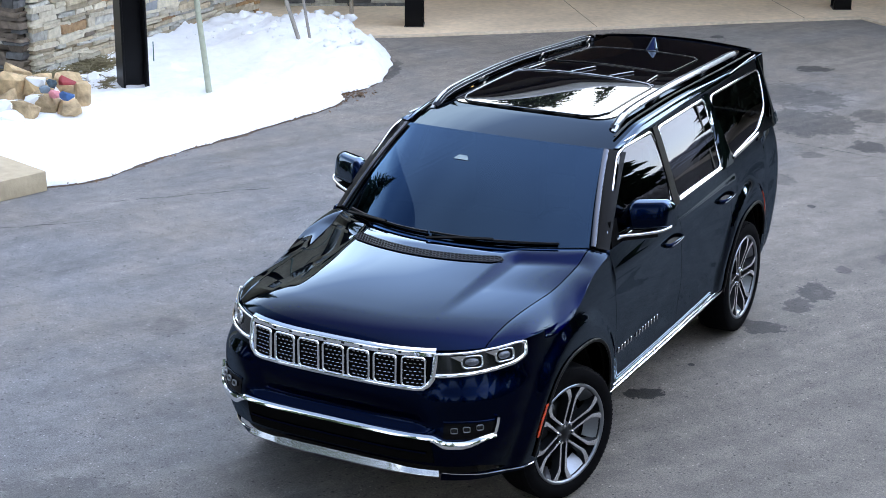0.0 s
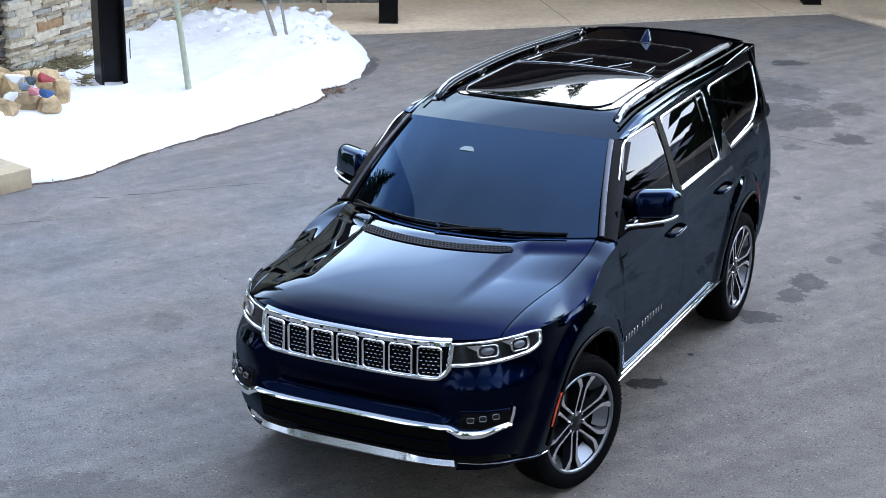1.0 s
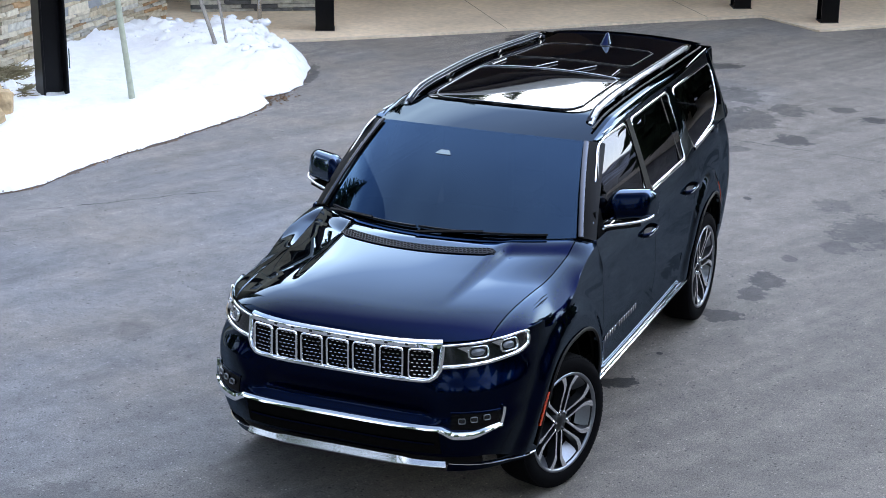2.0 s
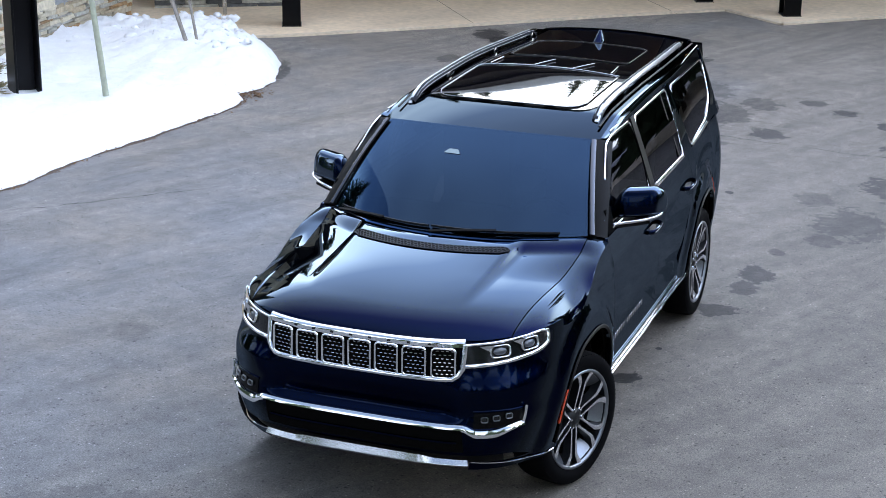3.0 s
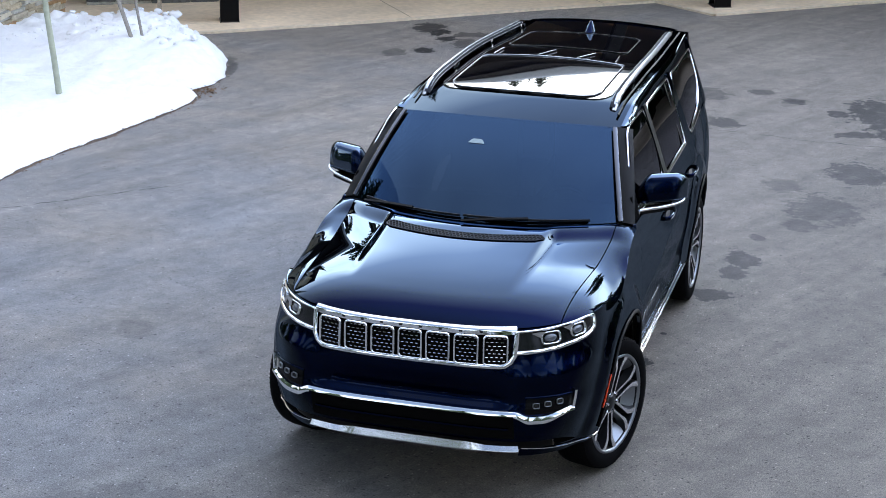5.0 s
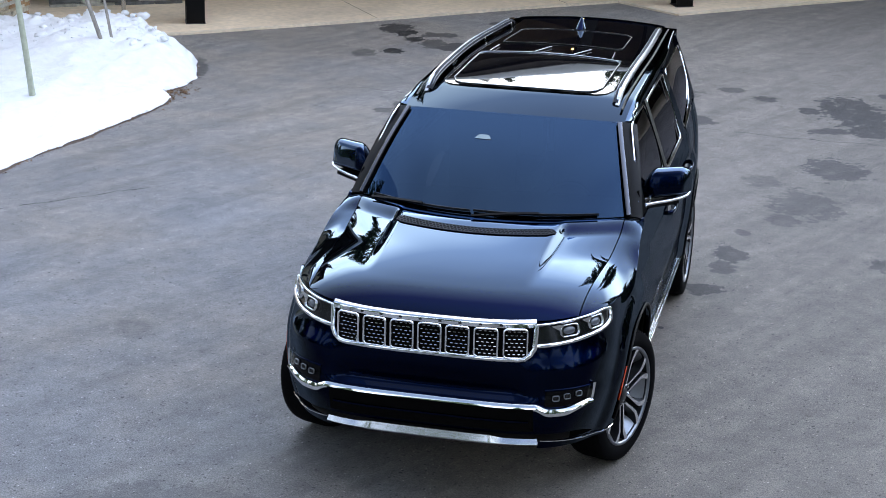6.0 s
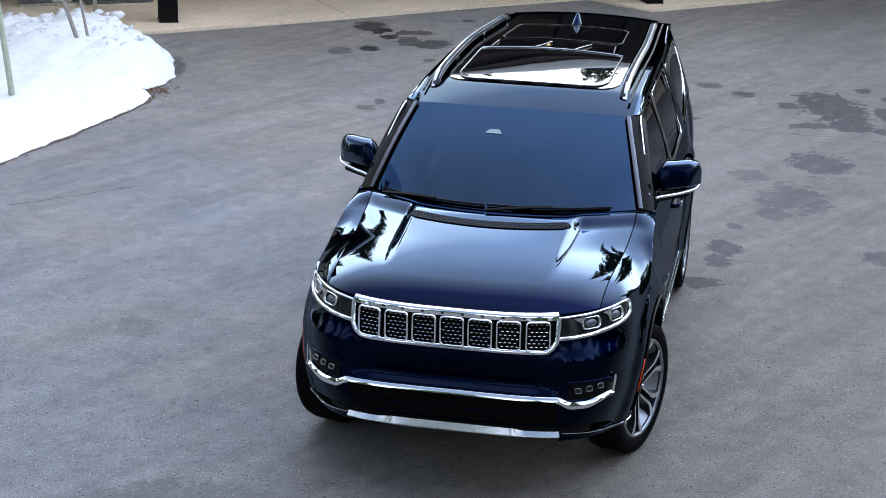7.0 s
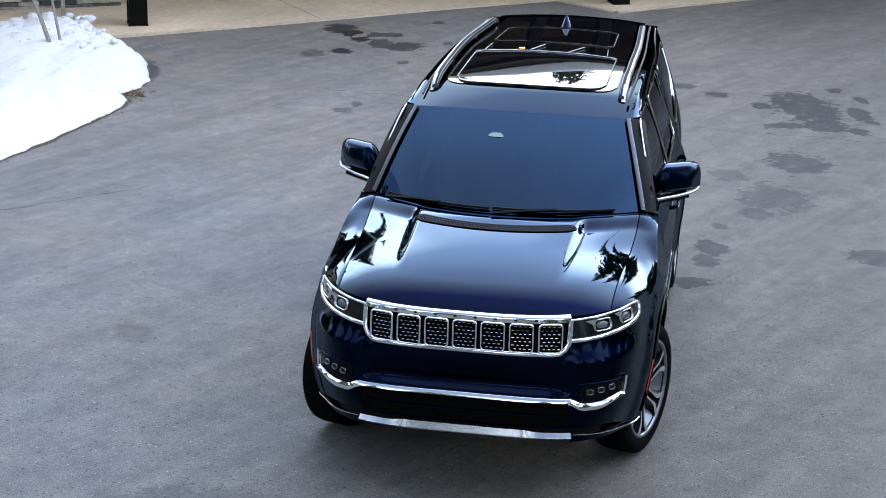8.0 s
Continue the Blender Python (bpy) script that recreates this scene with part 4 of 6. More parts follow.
def build_wing():
    """The lodge wing over the stone wall: brown siding, deep eaves and a pitched roof."""
    w = thing("lodge_wing", "brown timber-sided lodge wing with a dark pitched roof", "building", pose(-12.6, 8.9, 0))
    part("upper_wall", box_bm(7.2, 4.3, 1.75, 0.02, (0, 0, 4.42)), SIDING, w)
    rows = [[(x, y, z) for y, z in ((-3.0, 5.75), (-3.0, 5.95), (0, 7.35), (3.0, 5.95), (3.0, 5.75))] for x in lin(-4.4, 4.1, 10)]
    v, f = grid(rows)
    put("roof", mesh_of("roof", v, f, False), ROOF_METAL, w, "brown metal pitched roof")
    part("gable", box_bm(0.2, 2.4, 0.7, 0.02, (3.5, 0, 6.17)), SIDING, w)
    for y in (-1.2, 1.1):
        part("window", box_bm(0.12, 1.1, 1.0, 0.02, (3.62, y, 4.7)), BLACK_GLOSS, w, "dark upper window")


build_wing()


def build_cracks():
    """Hairline cracks in the asphalt, as shallow dark seams."""
    CRACK = mat("crack_filler", (0.03, 0.029, 0.028), 0.9, noise_scale=30, noise_amt=0.3)
    for k, (a, c) in enumerate((((-0.6, 8.44), (0.82, 8.15)), ((0.82, 8.15), (3.2, 8.0)), ((-5.3, 3.2), (-3.9, 4.6)), ((-6.2, 1.6), (-4.8, 2.9)), ((-3.4, 8.83), (-1.9, 8.70)))):
        a, c = Vector((*a, 0)), Vector((*c, 0))
        d = (c - a).normalized()
        s = Vector((-d.y, d.x, 0))
        rows = []
        for u in lin(0, 1, 60):
            p = a.lerp(c, u) + s * (0.06 * noise.noise(Vector((u * 6, k * 7, 1))) + 0.02 * noise.noise(Vector((u * 25, k * 7, 2))))
            w = 0.008 * (0.6 + noise.noise(Vector((u * 14, k, 5)))) * min(1, 8 * u, 8 * (1 - u)) + 0.0005
            rows.append([tuple(p + s * w + Vector((0, 0, 0.002))), tuple(p - s * w + Vector((0, 0, 0.002)))])
        v, f = grid(rows)
        tagged(put("asphalt_crack", mesh_of("asphalt_crack", v, f, False), CRACK), "thin dark crack in the asphalt", "crack", kind="stuff")


build_cracks()


# ---------------------------------------------------------------- the car: x to its left, front towards -y, front axle at y = AX_F
AX_F, AX_R, AXLE_Z, TYRE_R = 0.03, 3.14, 0.379, 0.405
Y1, Y2 = 0.25, 3.65
ARCH = 0.485
half_w = spline((0.30, 0.45, 0.62, 0.78, 0.92, 1.05, 1.15, 1.25, 1.36), (0.965, 0.995, 1.014, 1.026, 1.026, 1.018, 1.006, 0.985, 0.953))
nose = spline((0.30, 0.45, 0.58, 0.70, 0.80, 0.92, 1.05, 1.15, 1.36), (-0.92, -0.960, -0.995, -1.005, -1.002, -0.985, -0.980, -0.970, -0.93))
round_n = spline((0.30, 0.60, 0.75, 0.95, 1.13, 1.36), (3.6, 4.1, 4.1, 3.4, 3.0, 2.9))
tail = spline((0.30, 0.60, 0.90, 1.15, 1.36), (4.24, 4.34, 4.38, 4.37, 4.31))


def arch_low(y):
    """The lower edge of the body along its side: the sill, or the wheel arch over it."""
    for yc, a in ((AX_F, ARCH), (AX_R, ARCH)):
        d = abs(y - yc) / a
        if d < 1:
            return max(0.40, 0.36 + 0.565 * (1 - d ** 2.5) ** (1 / 2.5))
    return 0.40


def flare(y, z):
    out = 0.0
    for yc in (AX_F, AX_R):
        r = math.hypot((y - yc) / 0.515, (z - 0.36) / 0.595)
        out += 0.030 * (1 - sm((r - 1.10) / 0.22)) if r > 1.0 else 0.030 * sm((r - 0.5) / 0.48)
    return out


def hull(s, z):
    """The body's outline: s 0..1 round the nose, 1..2 along the side, 2..3 round the tail."""
    w = half_w(z)
    if s <= 1:
        n = round_n(z)
        a = s * math.pi / 2
        x = w * math.sin(a) ** (2 / n) if s > 0 else 0.0
        y = Y1 - (Y1 - nose(z)) * max(math.cos(a), 0.0) ** (2 / n)
    elif s <= 2:
        y = Y1 + (s - 1) * (Y2 - Y1)
        x = w - 0.02 * sm((y - 1.2) / 2.6) - 0.05 * sm((y - 2.9) / 0.9)
    else:
        a = (s - 2) * math.pi / 2
        x = (w - 0.062) * max(math.cos(a), 0.0) ** 0.55
        y = Y2 + (tail(z) - Y2) * math.sin(a) ** 0.55
    if s <= 1:
        corner = sm((x - 0.56) / 0.12) * sm((-0.42 - y) / 0.22)
        y += corner * (0.022 * math.exp(-((z - 0.745) / 0.055) ** 2) - 0.020 * math.exp(-((z - 0.885) / 0.05) ** 2))
    if s <= 1 and z < 0.9:
        y += 0.055 * sm((0.90 - z) / 0.2) * sm((z - 0.672) / 0.045) * sm((0.66 - x) / 0.2)
    if x > 0.7:
        x += flare(y, z) * sm((x - 0.7) / 0.25)
        if 0.6 < y < 2.9:
            x -= 0.006 * math.exp(-((z - 0.62) / 0.09) ** 2) * sm((y - 0.6) / 0.3) * sm((2.9 - y) / 0.5)
            x += 0.008 * math.exp(-((z - 1.17) / 0.05) ** 2)
    return Vector((x, y, z))


def hull_n(s, z):
    e = 1e-3
    a = hull(min(s + e, 3.0), z) - hull(max(s - e, 0.0), z)
    b = hull(s, z + e) - hull(s, z - e)
    n = a.cross(b)
    if n.length < 1e-12:
        return Vector((0, -1, 0))
    n.normalize()
    return -n if n.dot(hull(s, z) - Vector((0, 1.6, z))) < 0 else n


def on_hull(s, z, off=0.0):
    return hull(s, z) + hull_n(s, z) * off


def s_of_y(y):
    return 1 + (y - Y1) / (Y2 - Y1)


def s_at_y(y, z):
    """The place on the hull with this y, on nose or flank."""
    if y >= Y1:
        return s_of_y(y)
    lo, hi = 0.3, 1.0
    for _ in range(30):
        mid = (lo + hi) / 2
        if hull(mid, z).y < y:
            lo = mid
        else:
            hi = mid
    return lo


def s_of_x(x, z):
    """The place on the nose with this x."""
    n = round_n(z)
    return 2 / math.pi * math.asin(min((abs(x) / half_w(z)) ** (n / 2), 1.0))


def mirrored(p, side):
    return Vector((p[0] * side, p[1], p[2]))


car = thing("suv", "dark navy metallic three-row luxury SUV with chrome trim, parked on asphalt", "car", pose(0.018, -0.10, 0.035))
LEFT_RIGHT = (1, -1)


def panel(name, ss, zlow, ztop, rows, material, label="", sides=LEFT_RIGHT, thick=0.018):
    for side in sides:
        pts = []
        for s in ss:
            y = hull(s, 0.8).y
            lo, hi = zlow(s, y), ztop(s, y)
            pts.append([mirrored(hull(s, lo + (hi - lo) * v), side) for v in lin(0, 1, rows)])
        sheet(name, pts, material, car, label, thick, flip=(side < 0))


def dense(a, b, n, marks=()):
    """Stations from a to b, gathered closely at the marks."""
    out = set(lin(a, b, n))
    for m in marks:
        for k in range(-14, 15):
            v = m + math.copysign(abs(k / 14) ** 2.2, k) * 0.06
            if a <= v <= b:
                out.add(v)
    out = sorted(out)
    return [v for i, v in enumerate(out) if i == 0 or v - out[i - 1] > 2e-4 or v == b]


S_FENDER = s_at_y(-0.452, 0.8)
BELT = 1.315


def shoulder(y):
    return 1.13 - 0.05 * sm((y + 0.52) / 0.3) * sm((0.35 - y) / 0.4) + 0.172 * sm((y + 0.3) / 0.95)


def build_lower_body():
    # front fascia, whole across the nose
    def fascia_low(s):
        return 0.47 - 0.10 * sm((s - 0.45) / 0.35)
    pts = []
    ss = lin(0, S_FENDER, 60)
    for s in [-v for v in reversed(ss[1:])] + ss:
        lo = fascia_low(abs(s))
        hi = max(1.135, shoulder(hull(abs(s), 1.1).y)) if hull(abs(s), 1.1).x > 0.805 else 1.135
        pts.append([mirrored(hull(abs(s), z), 1 if s >= 0 else -1) for z in lin(lo, hi, 44)])
    sheet("front_bumper", pts, PAINT, car, thick=0.02)
    arch_marks_f = (AX_F - ARCH, AX_F + ARCH)
    # fenders from the lamp back to the front door, in y
    for side in LEFT_RIGHT:
        pts = []
        s_a = S_FENDER
        stations = [s_a + (1 - s_a) * (i / 40) for i in range(40)]
        stations += [s_of_y(y) for y in dense(Y1, 0.612, 12, (AX_F + ARCH,))]
        for s in stations:
            y = hull(s, 0.7).y
            lo = arch_low(y) if y > AX_F - ARCH else 0.40
            pts.append([mirrored(hull(s, z), side) for z in lin(lo, shoulder(hull(s, 1.1).y), 40)])
        sheet("fender", pts, PAINT, car, thick=0.018, flip=(side < 0))
    panel("front_door", [s_of_y(y) for y in lin(0.615, 1.7305, 30)], lambda s, y: 0.455, lambda s, y: BELT + 0.012 - 0.008 * (y > 5), 40, PAINT)
    panel("rear_door", [s_of_y(y) for y in dense(1.734, 2.7445, 26, (AX_R - ARCH,))], lambda s, y: max(0.455, arch_low(y)), lambda s, y: BELT + 0.012, 40, PAINT)
    qs = [s_of_y(y) for y in dense(2.748, Y2, 26, (AX_R + ARCH,))] + lin(2.001, 2.62, 30)
    panel("quarter_panel", qs, lambda s, y: arch_low(y) if s <= 2 else 0.40, lambda s, y: BELT + 0.012, 40, PAINT)
    pts = []
    ss = lin(0, 0.377, 24)
    for s in [-v for v in reversed(ss[1:])] + ss:
        side = 1 if s >= 0 else -1
        pts.append([mirrored(hull(3 - abs(s), z), -side) for z in lin(0.40, BELT, 24)])
    sheet("tailgate", pts, PAINT, car, thick=0.02)
    # inner liner behind the gaps and the underbody
    for side in LEFT_RIGHT:
        pts = []
        for s in lin(0.86, 2.9, 90):
            y = hull(s, 0.7).y
            lo = max(arch_low(y), 0.46)
            pts.append([mirrored(on_hull(s, z, -0.035), side) for z in lin(lo, 1.10 if y < 0.6 else 1.3, 10)])
        sheet("inner_liner", pts, DARK, car, thick=0.01, flip=(side < 0))
    part("underbody", box_bm(1.72, 4.25, 0.26, 0.05, (0, 1.85, 0.215)), DARK, car)
    for side in LEFT_RIGHT:
        for yc in (AX_F, AX_R):
            rows = []
            for a in lin(0.0, math.pi, 26):
                c = Vector((0, yc - 0.505 * math.cos(a), 0.36 + 0.58 * math.sin(a)))
                rows.append([mirrored(c + Vector((x, 0, 0)), side) for x in (0.55, 0.7, 0.85, 0.93)])
            sheet("wheel_well", rows, DARK, car, thick=0.012, flip=(side > 0))
            part("well_wall", box_bm(0.04, 1.0, 0.66, 0.02, (0.62 * side, yc, 0.28)), DARK, car)
    # dark arch lips
    for side in LEFT_RIGHT:
        for yc in (AX_F, AX_R):
            path = []
            for a in lin(0.06, math.pi - (0.06 if yc == AX_F else 0.3), 44):
                cy, cz = math.cos(a), math.sin(a)
                y = yc - (ARCH + 0.004) * math.copysign(abs(cy) ** (2 / 2.5), cy)
                z = 0.365 + 0.565 * abs(cz) ** (2 / 2.5)
                z = max(z, 0.41)
                s = s_at_y(y, z)
                path.append(mirrored(on_hull(min(s, 2.99), z, 0.006), side))
            tube("arch_lip", path, oval(0.024, 0.014, 8), PLASTIC, car, up=(side, 0, 0))
    # rocker with its bright strip
    for side in LEFT_RIGHT:
        path = [Vector((side * (0.925 - 0.012 * sm((y - 1.2) / 2)), y, 0.40)) for y in lin(0.50, 2.72, 20)]
        tube("rocker", path, [(-0.03, -0.12), (0.05, -0.12), (0.05, 0.0), (-0.03, 0.0)], PLASTIC, car, up=(side, 0, 0))
        path = [mirrored(hull(s_of_y(1.5), 0.455), side) + Vector((side * (0.016 - 0.012 * sm((y - 1.2) / 2)), y - hull(s_of_y(1.5), 0.455).y, -0.010)) for y in lin(0.53, 2.66, 30)]
        tube("rocker_groove", [p + Vector((0, 0, -0.003)) for p in path], oval(0.030, 0.008, 8), PLASTIC, car, up=(side * 0.4, 0, 0.92))
        for off, wd in ((0.010, 0.0072), (-0.009, 0.0062)):
            tube("rocker_strip", [p + Vector((side * off * 0.92, 0, -off * 0.4)) for p in path], [(-wd, -0.006), (wd, -0.006), (wd * 0.85, 0.004), (0.0, 0.006), (-wd * 0.85, 0.004)], CHROME, car, "bright chrome rocker strip", up=(side * 0.4, 0, 0.92))


build_lower_body()


# hood -------------------------------------------------------------------
def hood_edge_x(b):
    return 0.795 + 0.055 * sm(b * 1.05)


def hood_pt(a, b):
    """a -1..1 across, b 0..1 from the nose to the windshield."""
    xe = hood_edge_x(b)
    x = a * xe
    yf = hull(s_of_x(x, 1.137), 1.137).y + 0.010
    yr = 0.196 + 0.375 * (abs(x) / 0.85) ** 2
    y = yf + b * (yr - yf)
    roll = 1 - math.exp(-b / 0.075)
    z = 1.138 + 0.060 * (1 - math.exp(-b / 0.075)) + 0.070 * (1 - math.exp(-b / 0.28)) + 0.078 * b
    z -= abs(a) ** 3.6 * (0.045 * roll + 0.045 * b)
    # raised middle between two flatter sunken pads with rounded front ends
    ramp = max(b - 0.22, 0.0)
    ramp = ramp * ramp / (ramp + 0.05)
    middle = 1 - sm((abs(x) - 0.43 - 0.06 * b) / 0.07)
    z += 0.034 * ramp * middle - 0.046 * ramp * (1 - middle)
    z += 0.075 * abs(a) ** 3 * sm((b - 0.55) / 0.45)
    rear = 1.375 - 0.035 * (abs(x) / 0.835) ** 2 - 0.006
    z += (rear - z) * sm((b - 0.86) / 0.14)
    return Vector((x, y, z))


def build_hood():
    bs = [0, 0.006, 0.015, 0.03, 0.05, 0.075, 0.1, 0.13] + lin(0.16, 1.0, 44)
    aa = lin(-1, 1, 111)
    pts = [[hood_pt(a, b) for b in bs] for a in aa]
    sheet("hood", pts, PAINT, car, thick=0.015)
    # fender tops between the hood's edge and the flanks
    for side in LEFT_RIGHT:
        rows = []
        for i, b in enumerate(lin(0.0, 1.0, 44)):
            e = hood_pt(1, b) + Vector((0.006, 0, -0.002))
            sA = s_of_x(0.801, 1.135)
            s = sA + b * (s_of_y(0.612) - sA)
            o = hull(s, shoulder(hull(s, 1.1).y))
            row = []
            for k in lin(0, 1, 9):
                p = Vector((e.x + (o.x - e.x) * (1 - (1 - k) ** 1.4), e.y + (o.y - e.y) * k, o.z + (e.z - o.z) * (1 - k ** 1.4)))
                row.append(mirrored(p, side))
            rows.append(row)
        sheet("fender_top", rows, PAINT, car, thick=0.012, flip=(side > 0))
    # dark underlay seen in the shut line
    pts = [[hood_pt(a * 1.012, b) + Vector((0, 0.004, -0.02)) for b in lin(0, 1, 14)] for a in lin(-1, 1, 30)]
    sheet("hood_underlay", pts, DARK, car)
    # air vent at the rear of the hood: a recessed tray, a frame and a lattice
    def vent(u, v):
        x = -0.5 + u
        b = 0.790 + 0.070 * v
        p = hood_pt(x / hood_edge_x(b), b)
        return p + Vector((0, 0, 0.005))
    def half(u):
        return 0.5 * min(1.0, (1 - abs(2 * u - 1)) * 9 + 0.25)
    pts = [[vent(u, 0.5 + (k - 0.5) * 2 * half(u)) - Vector((0, 0, 0.001)) for k in (0, 0.5, 1)] for u in lin(0, 1, 60)]
    v = sheet("hood_vent", pts, DARK, car, "black lattice hood vent", flip=False)
    loop = [vent(u, 0.5 - half(u)) for u in lin(0, 1, 50)] + [vent(u, 0.5 + half(u)) for u in lin(1, 0, 50)]
    tube("vent_frame", loop, oval(0.006, 0.005, 6), VENT, v, closed=True)
    # two staggered rows of cells: zigzag bars joined by short ribs
    bm = bmesh.new()

    def bar(p, q):
        d = (q - p).normalized()
        w = d.cross(Vector((0, 0, 1))).normalized() * 0.0026
        up = Vector((0, 0, 0.003))
        bm.faces.new([bm.verts.new(c) for c in (p - w + up, q - w + up, q + w + up, p + w + up)])
    cells = 44
    for row, mid_v in enumerate((0.02, 0.34, 0.66, 0.98)):
        for k in range(cells):
            shift = 0.5 * (row % 2)
            us = [min(max((k + f + shift) / cells, 0.006), 0.994) for f in (0, 0.5, 1)]
            vs = [0.5 + (mid_v + dv - 0.5) * 2 * half(u) for u, dv in zip(us, (-0.06, 0.06, -0.06))]
            p = [vent(u, min(max(v0, 0.0), 1.0)) for u, v0 in zip(us, vs)]
            if us[1] - us[0] > 1e-3:
                bar(p[0], p[1])
            if us[2] - us[1] > 1e-3:
                bar(p[1], p[2])
            if row < 3:
                bar(p[1], vent(us[1], 0.5 + (mid_v + 0.26 - 0.5) * 2 * half(us[1])))
    part("lattice", bm, LATTICE, v, "dark grey honeycomb lattice", smooth=False)


build_hood()


# greenhouse ---------------------------------------------------------------
WIN_BOT, WIN_TOP = 1.335, 1.795


def side_x(y, z):
    """The glass line: leaning in towards the roof."""
    u = (z - 1.315) / 0.48
    x = 0.958 - 0.155 * u - 0.018 * u * u * (1 if u > 0 else 0)
    x -= 0.012 * sm((y - 1.5) / 1.5) + 0.075 * sm((y - 2.7) / 1.6) + 0.03 * sm((1.0 - y) / 0.6)
    return x


def wind_pt(a, v):
    """The windshield: a across, v 0 at the cowl to 1 at the roof."""
    xe = 0.835 + (0.69 - 0.835) * v
    yb, zb = 0.20 + 0.37 * a * a, 1.375 - 0.035 * a * a
    yt, zt = 0.985 + 0.165 * a * a, 1.838 - 0.042 * a * a
    bow = math.sin(v * math.pi) * 0.022
    return Vector((a * xe, yb + (yt - yb) * v - bow * 0.6, zb + (zt - zb) * v + bow))


def roof_pt(a, y):
    """The roof skin: a -1..1 between the cant rails."""
    xe = 0.735 - 0.065 * sm((y - 2.5) / 1.8)
    d = max(y - 0.997 - 0.165 * a * a, 0.0)
    if d < 0.38:
        rise = 0.20 * d - 0.053 * d * d
    else:
        rise = 0.0683 + 0.0062 * (1 - math.exp((0.38 - d) / 0.05)) + 0.0175 * (1 - math.exp((0.38 - d) / 0.5))
    z0 = 1.838 + rise - 0.068 * sm((y - 2.2) / 2.1)
    return Vector((a * xe, y, z0 - 0.040 * a * a - 0.006 * abs(a) ** 8))


def roof_front(a):
    return wind_pt(a, 1.0).y + 0.012


def build_greenhouse():
    def screen_edge(v):
        return 1 + 0.026 * (1 - max(v, 0.0))
    pts = [[wind_pt(a * screen_edge(v), v) for v in lin(0, 1, 20)] for a in lin(-1, 1, 40)]
    sheet("windshield", pts, WINDSHIELD_GLASS, car, "dark tinted windshield")
    # black ceramic band round the screen
    for a0 in (-1, 1):
        pts = [[wind_pt(a0 * (screen_edge(v) - 0.03 * k), v) + Vector((0, 0.004, -0.006)) for v in lin(0, 1, 20)] for k in lin(0, 1, 4)]
        sheet("screen_band", pts, BLACK_GLOSS, car, flip=a0 > 0)
    pts = [[wind_pt(a, v) + Vector((0, 0.004, -0.006)) for v in lin(0.0, 0.025, 4)] for a in lin(-1, 1, 40)]
    sheet("screen_band", pts, BLACK_GLOSS, car)
    # sensor patch
    v, f = grid([[wind_pt(-0.15 + a * k, vv) + Vector((0, -0.003, 0.003)) for vv, k in ((0.705, 1.0), (0.735, 0.75), (0.75, 0.5))] for a in (-0.075, 0.075)])
    SENSOR = mat("sensor_patch", (0.16, 0.22, 0.24), 0.3)
    put("sensor_patch", mesh_of("sensor_patch", v, f), SENSOR, car, "pale sensor patch behind the screen")
    # roof: painted header, two glass panels, black rear
    def glass_corner(a, edge):
        u = max(0.0, (abs(a) - edge + 0.17) / 0.17)
        return 0.13 * (1 - math.sqrt(max(0.0, 1 - u * u)))

    def roof_strip(name, a0, a1, y0, y1, material, na, ny, lift=0.0, label=""):
        pts = []
        for a in lin(a0, a1, na):
            ya = roof_front(a) + y0 if y0 < 1 else y0
            if 0 < y0 < 1:
                ya += glass_corner(a, a1)
            pts.append([roof_pt(a, yy) + Vector((0, 0, lift)) for yy in lin(ya, y1, ny)])
        return sheet(name, pts, material, car, label, thick=0.012)
    roof_strip("roof_skin", -1, 1, 0.0, 4.22, ROOF_PAINT, 41, 60, -0.006)
    roof_strip("roof_black", -0.8, 0.8, 0.40, 4.18, ROOF_GLASS, 41, 60, 0.0, "gloss black roof glass")
    pano = roof_strip("sunroof", -0.70, 0.70, 0.418, 2.44, ROOF_GLASS, 31, 30, 0.006, "dark glass panoramic sunroof panel")
    rear = roof_strip("rear_roof_glass", -0.62, 0.62, 2.86, 3.56, ROOF_GLASS, 31, 20, 0.004, "dark fixed rear roof glass")
    # thin bright seams round the sunroof
    loop = [roof_pt(a, roof_front(a) + 0.418 + glass_corner(a, 0.70)) for a in lin(-0.70, 0.70, 34)] + [roof_pt(0.70, y) for y in lin(1.66, 2.38, 20)] + [roof_pt(a, 2.44) for a in lin(0.62, -0.62, 24)] + [roof_pt(-0.70, y) for y in lin(2.38, 1.66, 20)]
    tube("sunroof_seal", [p + Vector((0, 0, 0.008)) for p in loop], oval(0.007, 0.006, 8), RIM_GREY, pano, "grey sunroof seal", closed=True)
    loop = [roof_pt(a, 2.86) for a in lin(-0.56, 0.56, 20)] + [roof_pt(0.62, y) for y in lin(2.92, 3.5, 14)] + [roof_pt(a, 3.56) for a in lin(0.56, -0.56, 20)] + [roof_pt(-0.62, y) for y in lin(3.5, 2.92, 14)]
    tube("roof_glass_seal", [p + Vector((0, 0, 0.006)) for p in loop], oval(0.01, 0.005, 8), PLASTIC, rear, closed=True)
    # clips behind the sunroof
    for a, c in ((-0.62, -0.60), (-0.17, -0.06), (0.22, 0.34), (0.60, 0.58)):
        tube("roof_clip", [roof_pt(a + (c - a) * u, 2.47 + 0.24 * u) + Vector((0, 0, 0.010)) for u in lin(0, 1, 6)], oval(0.009, 0.008, 8), RIM_GREY, car, "thin satin roof glass guide")
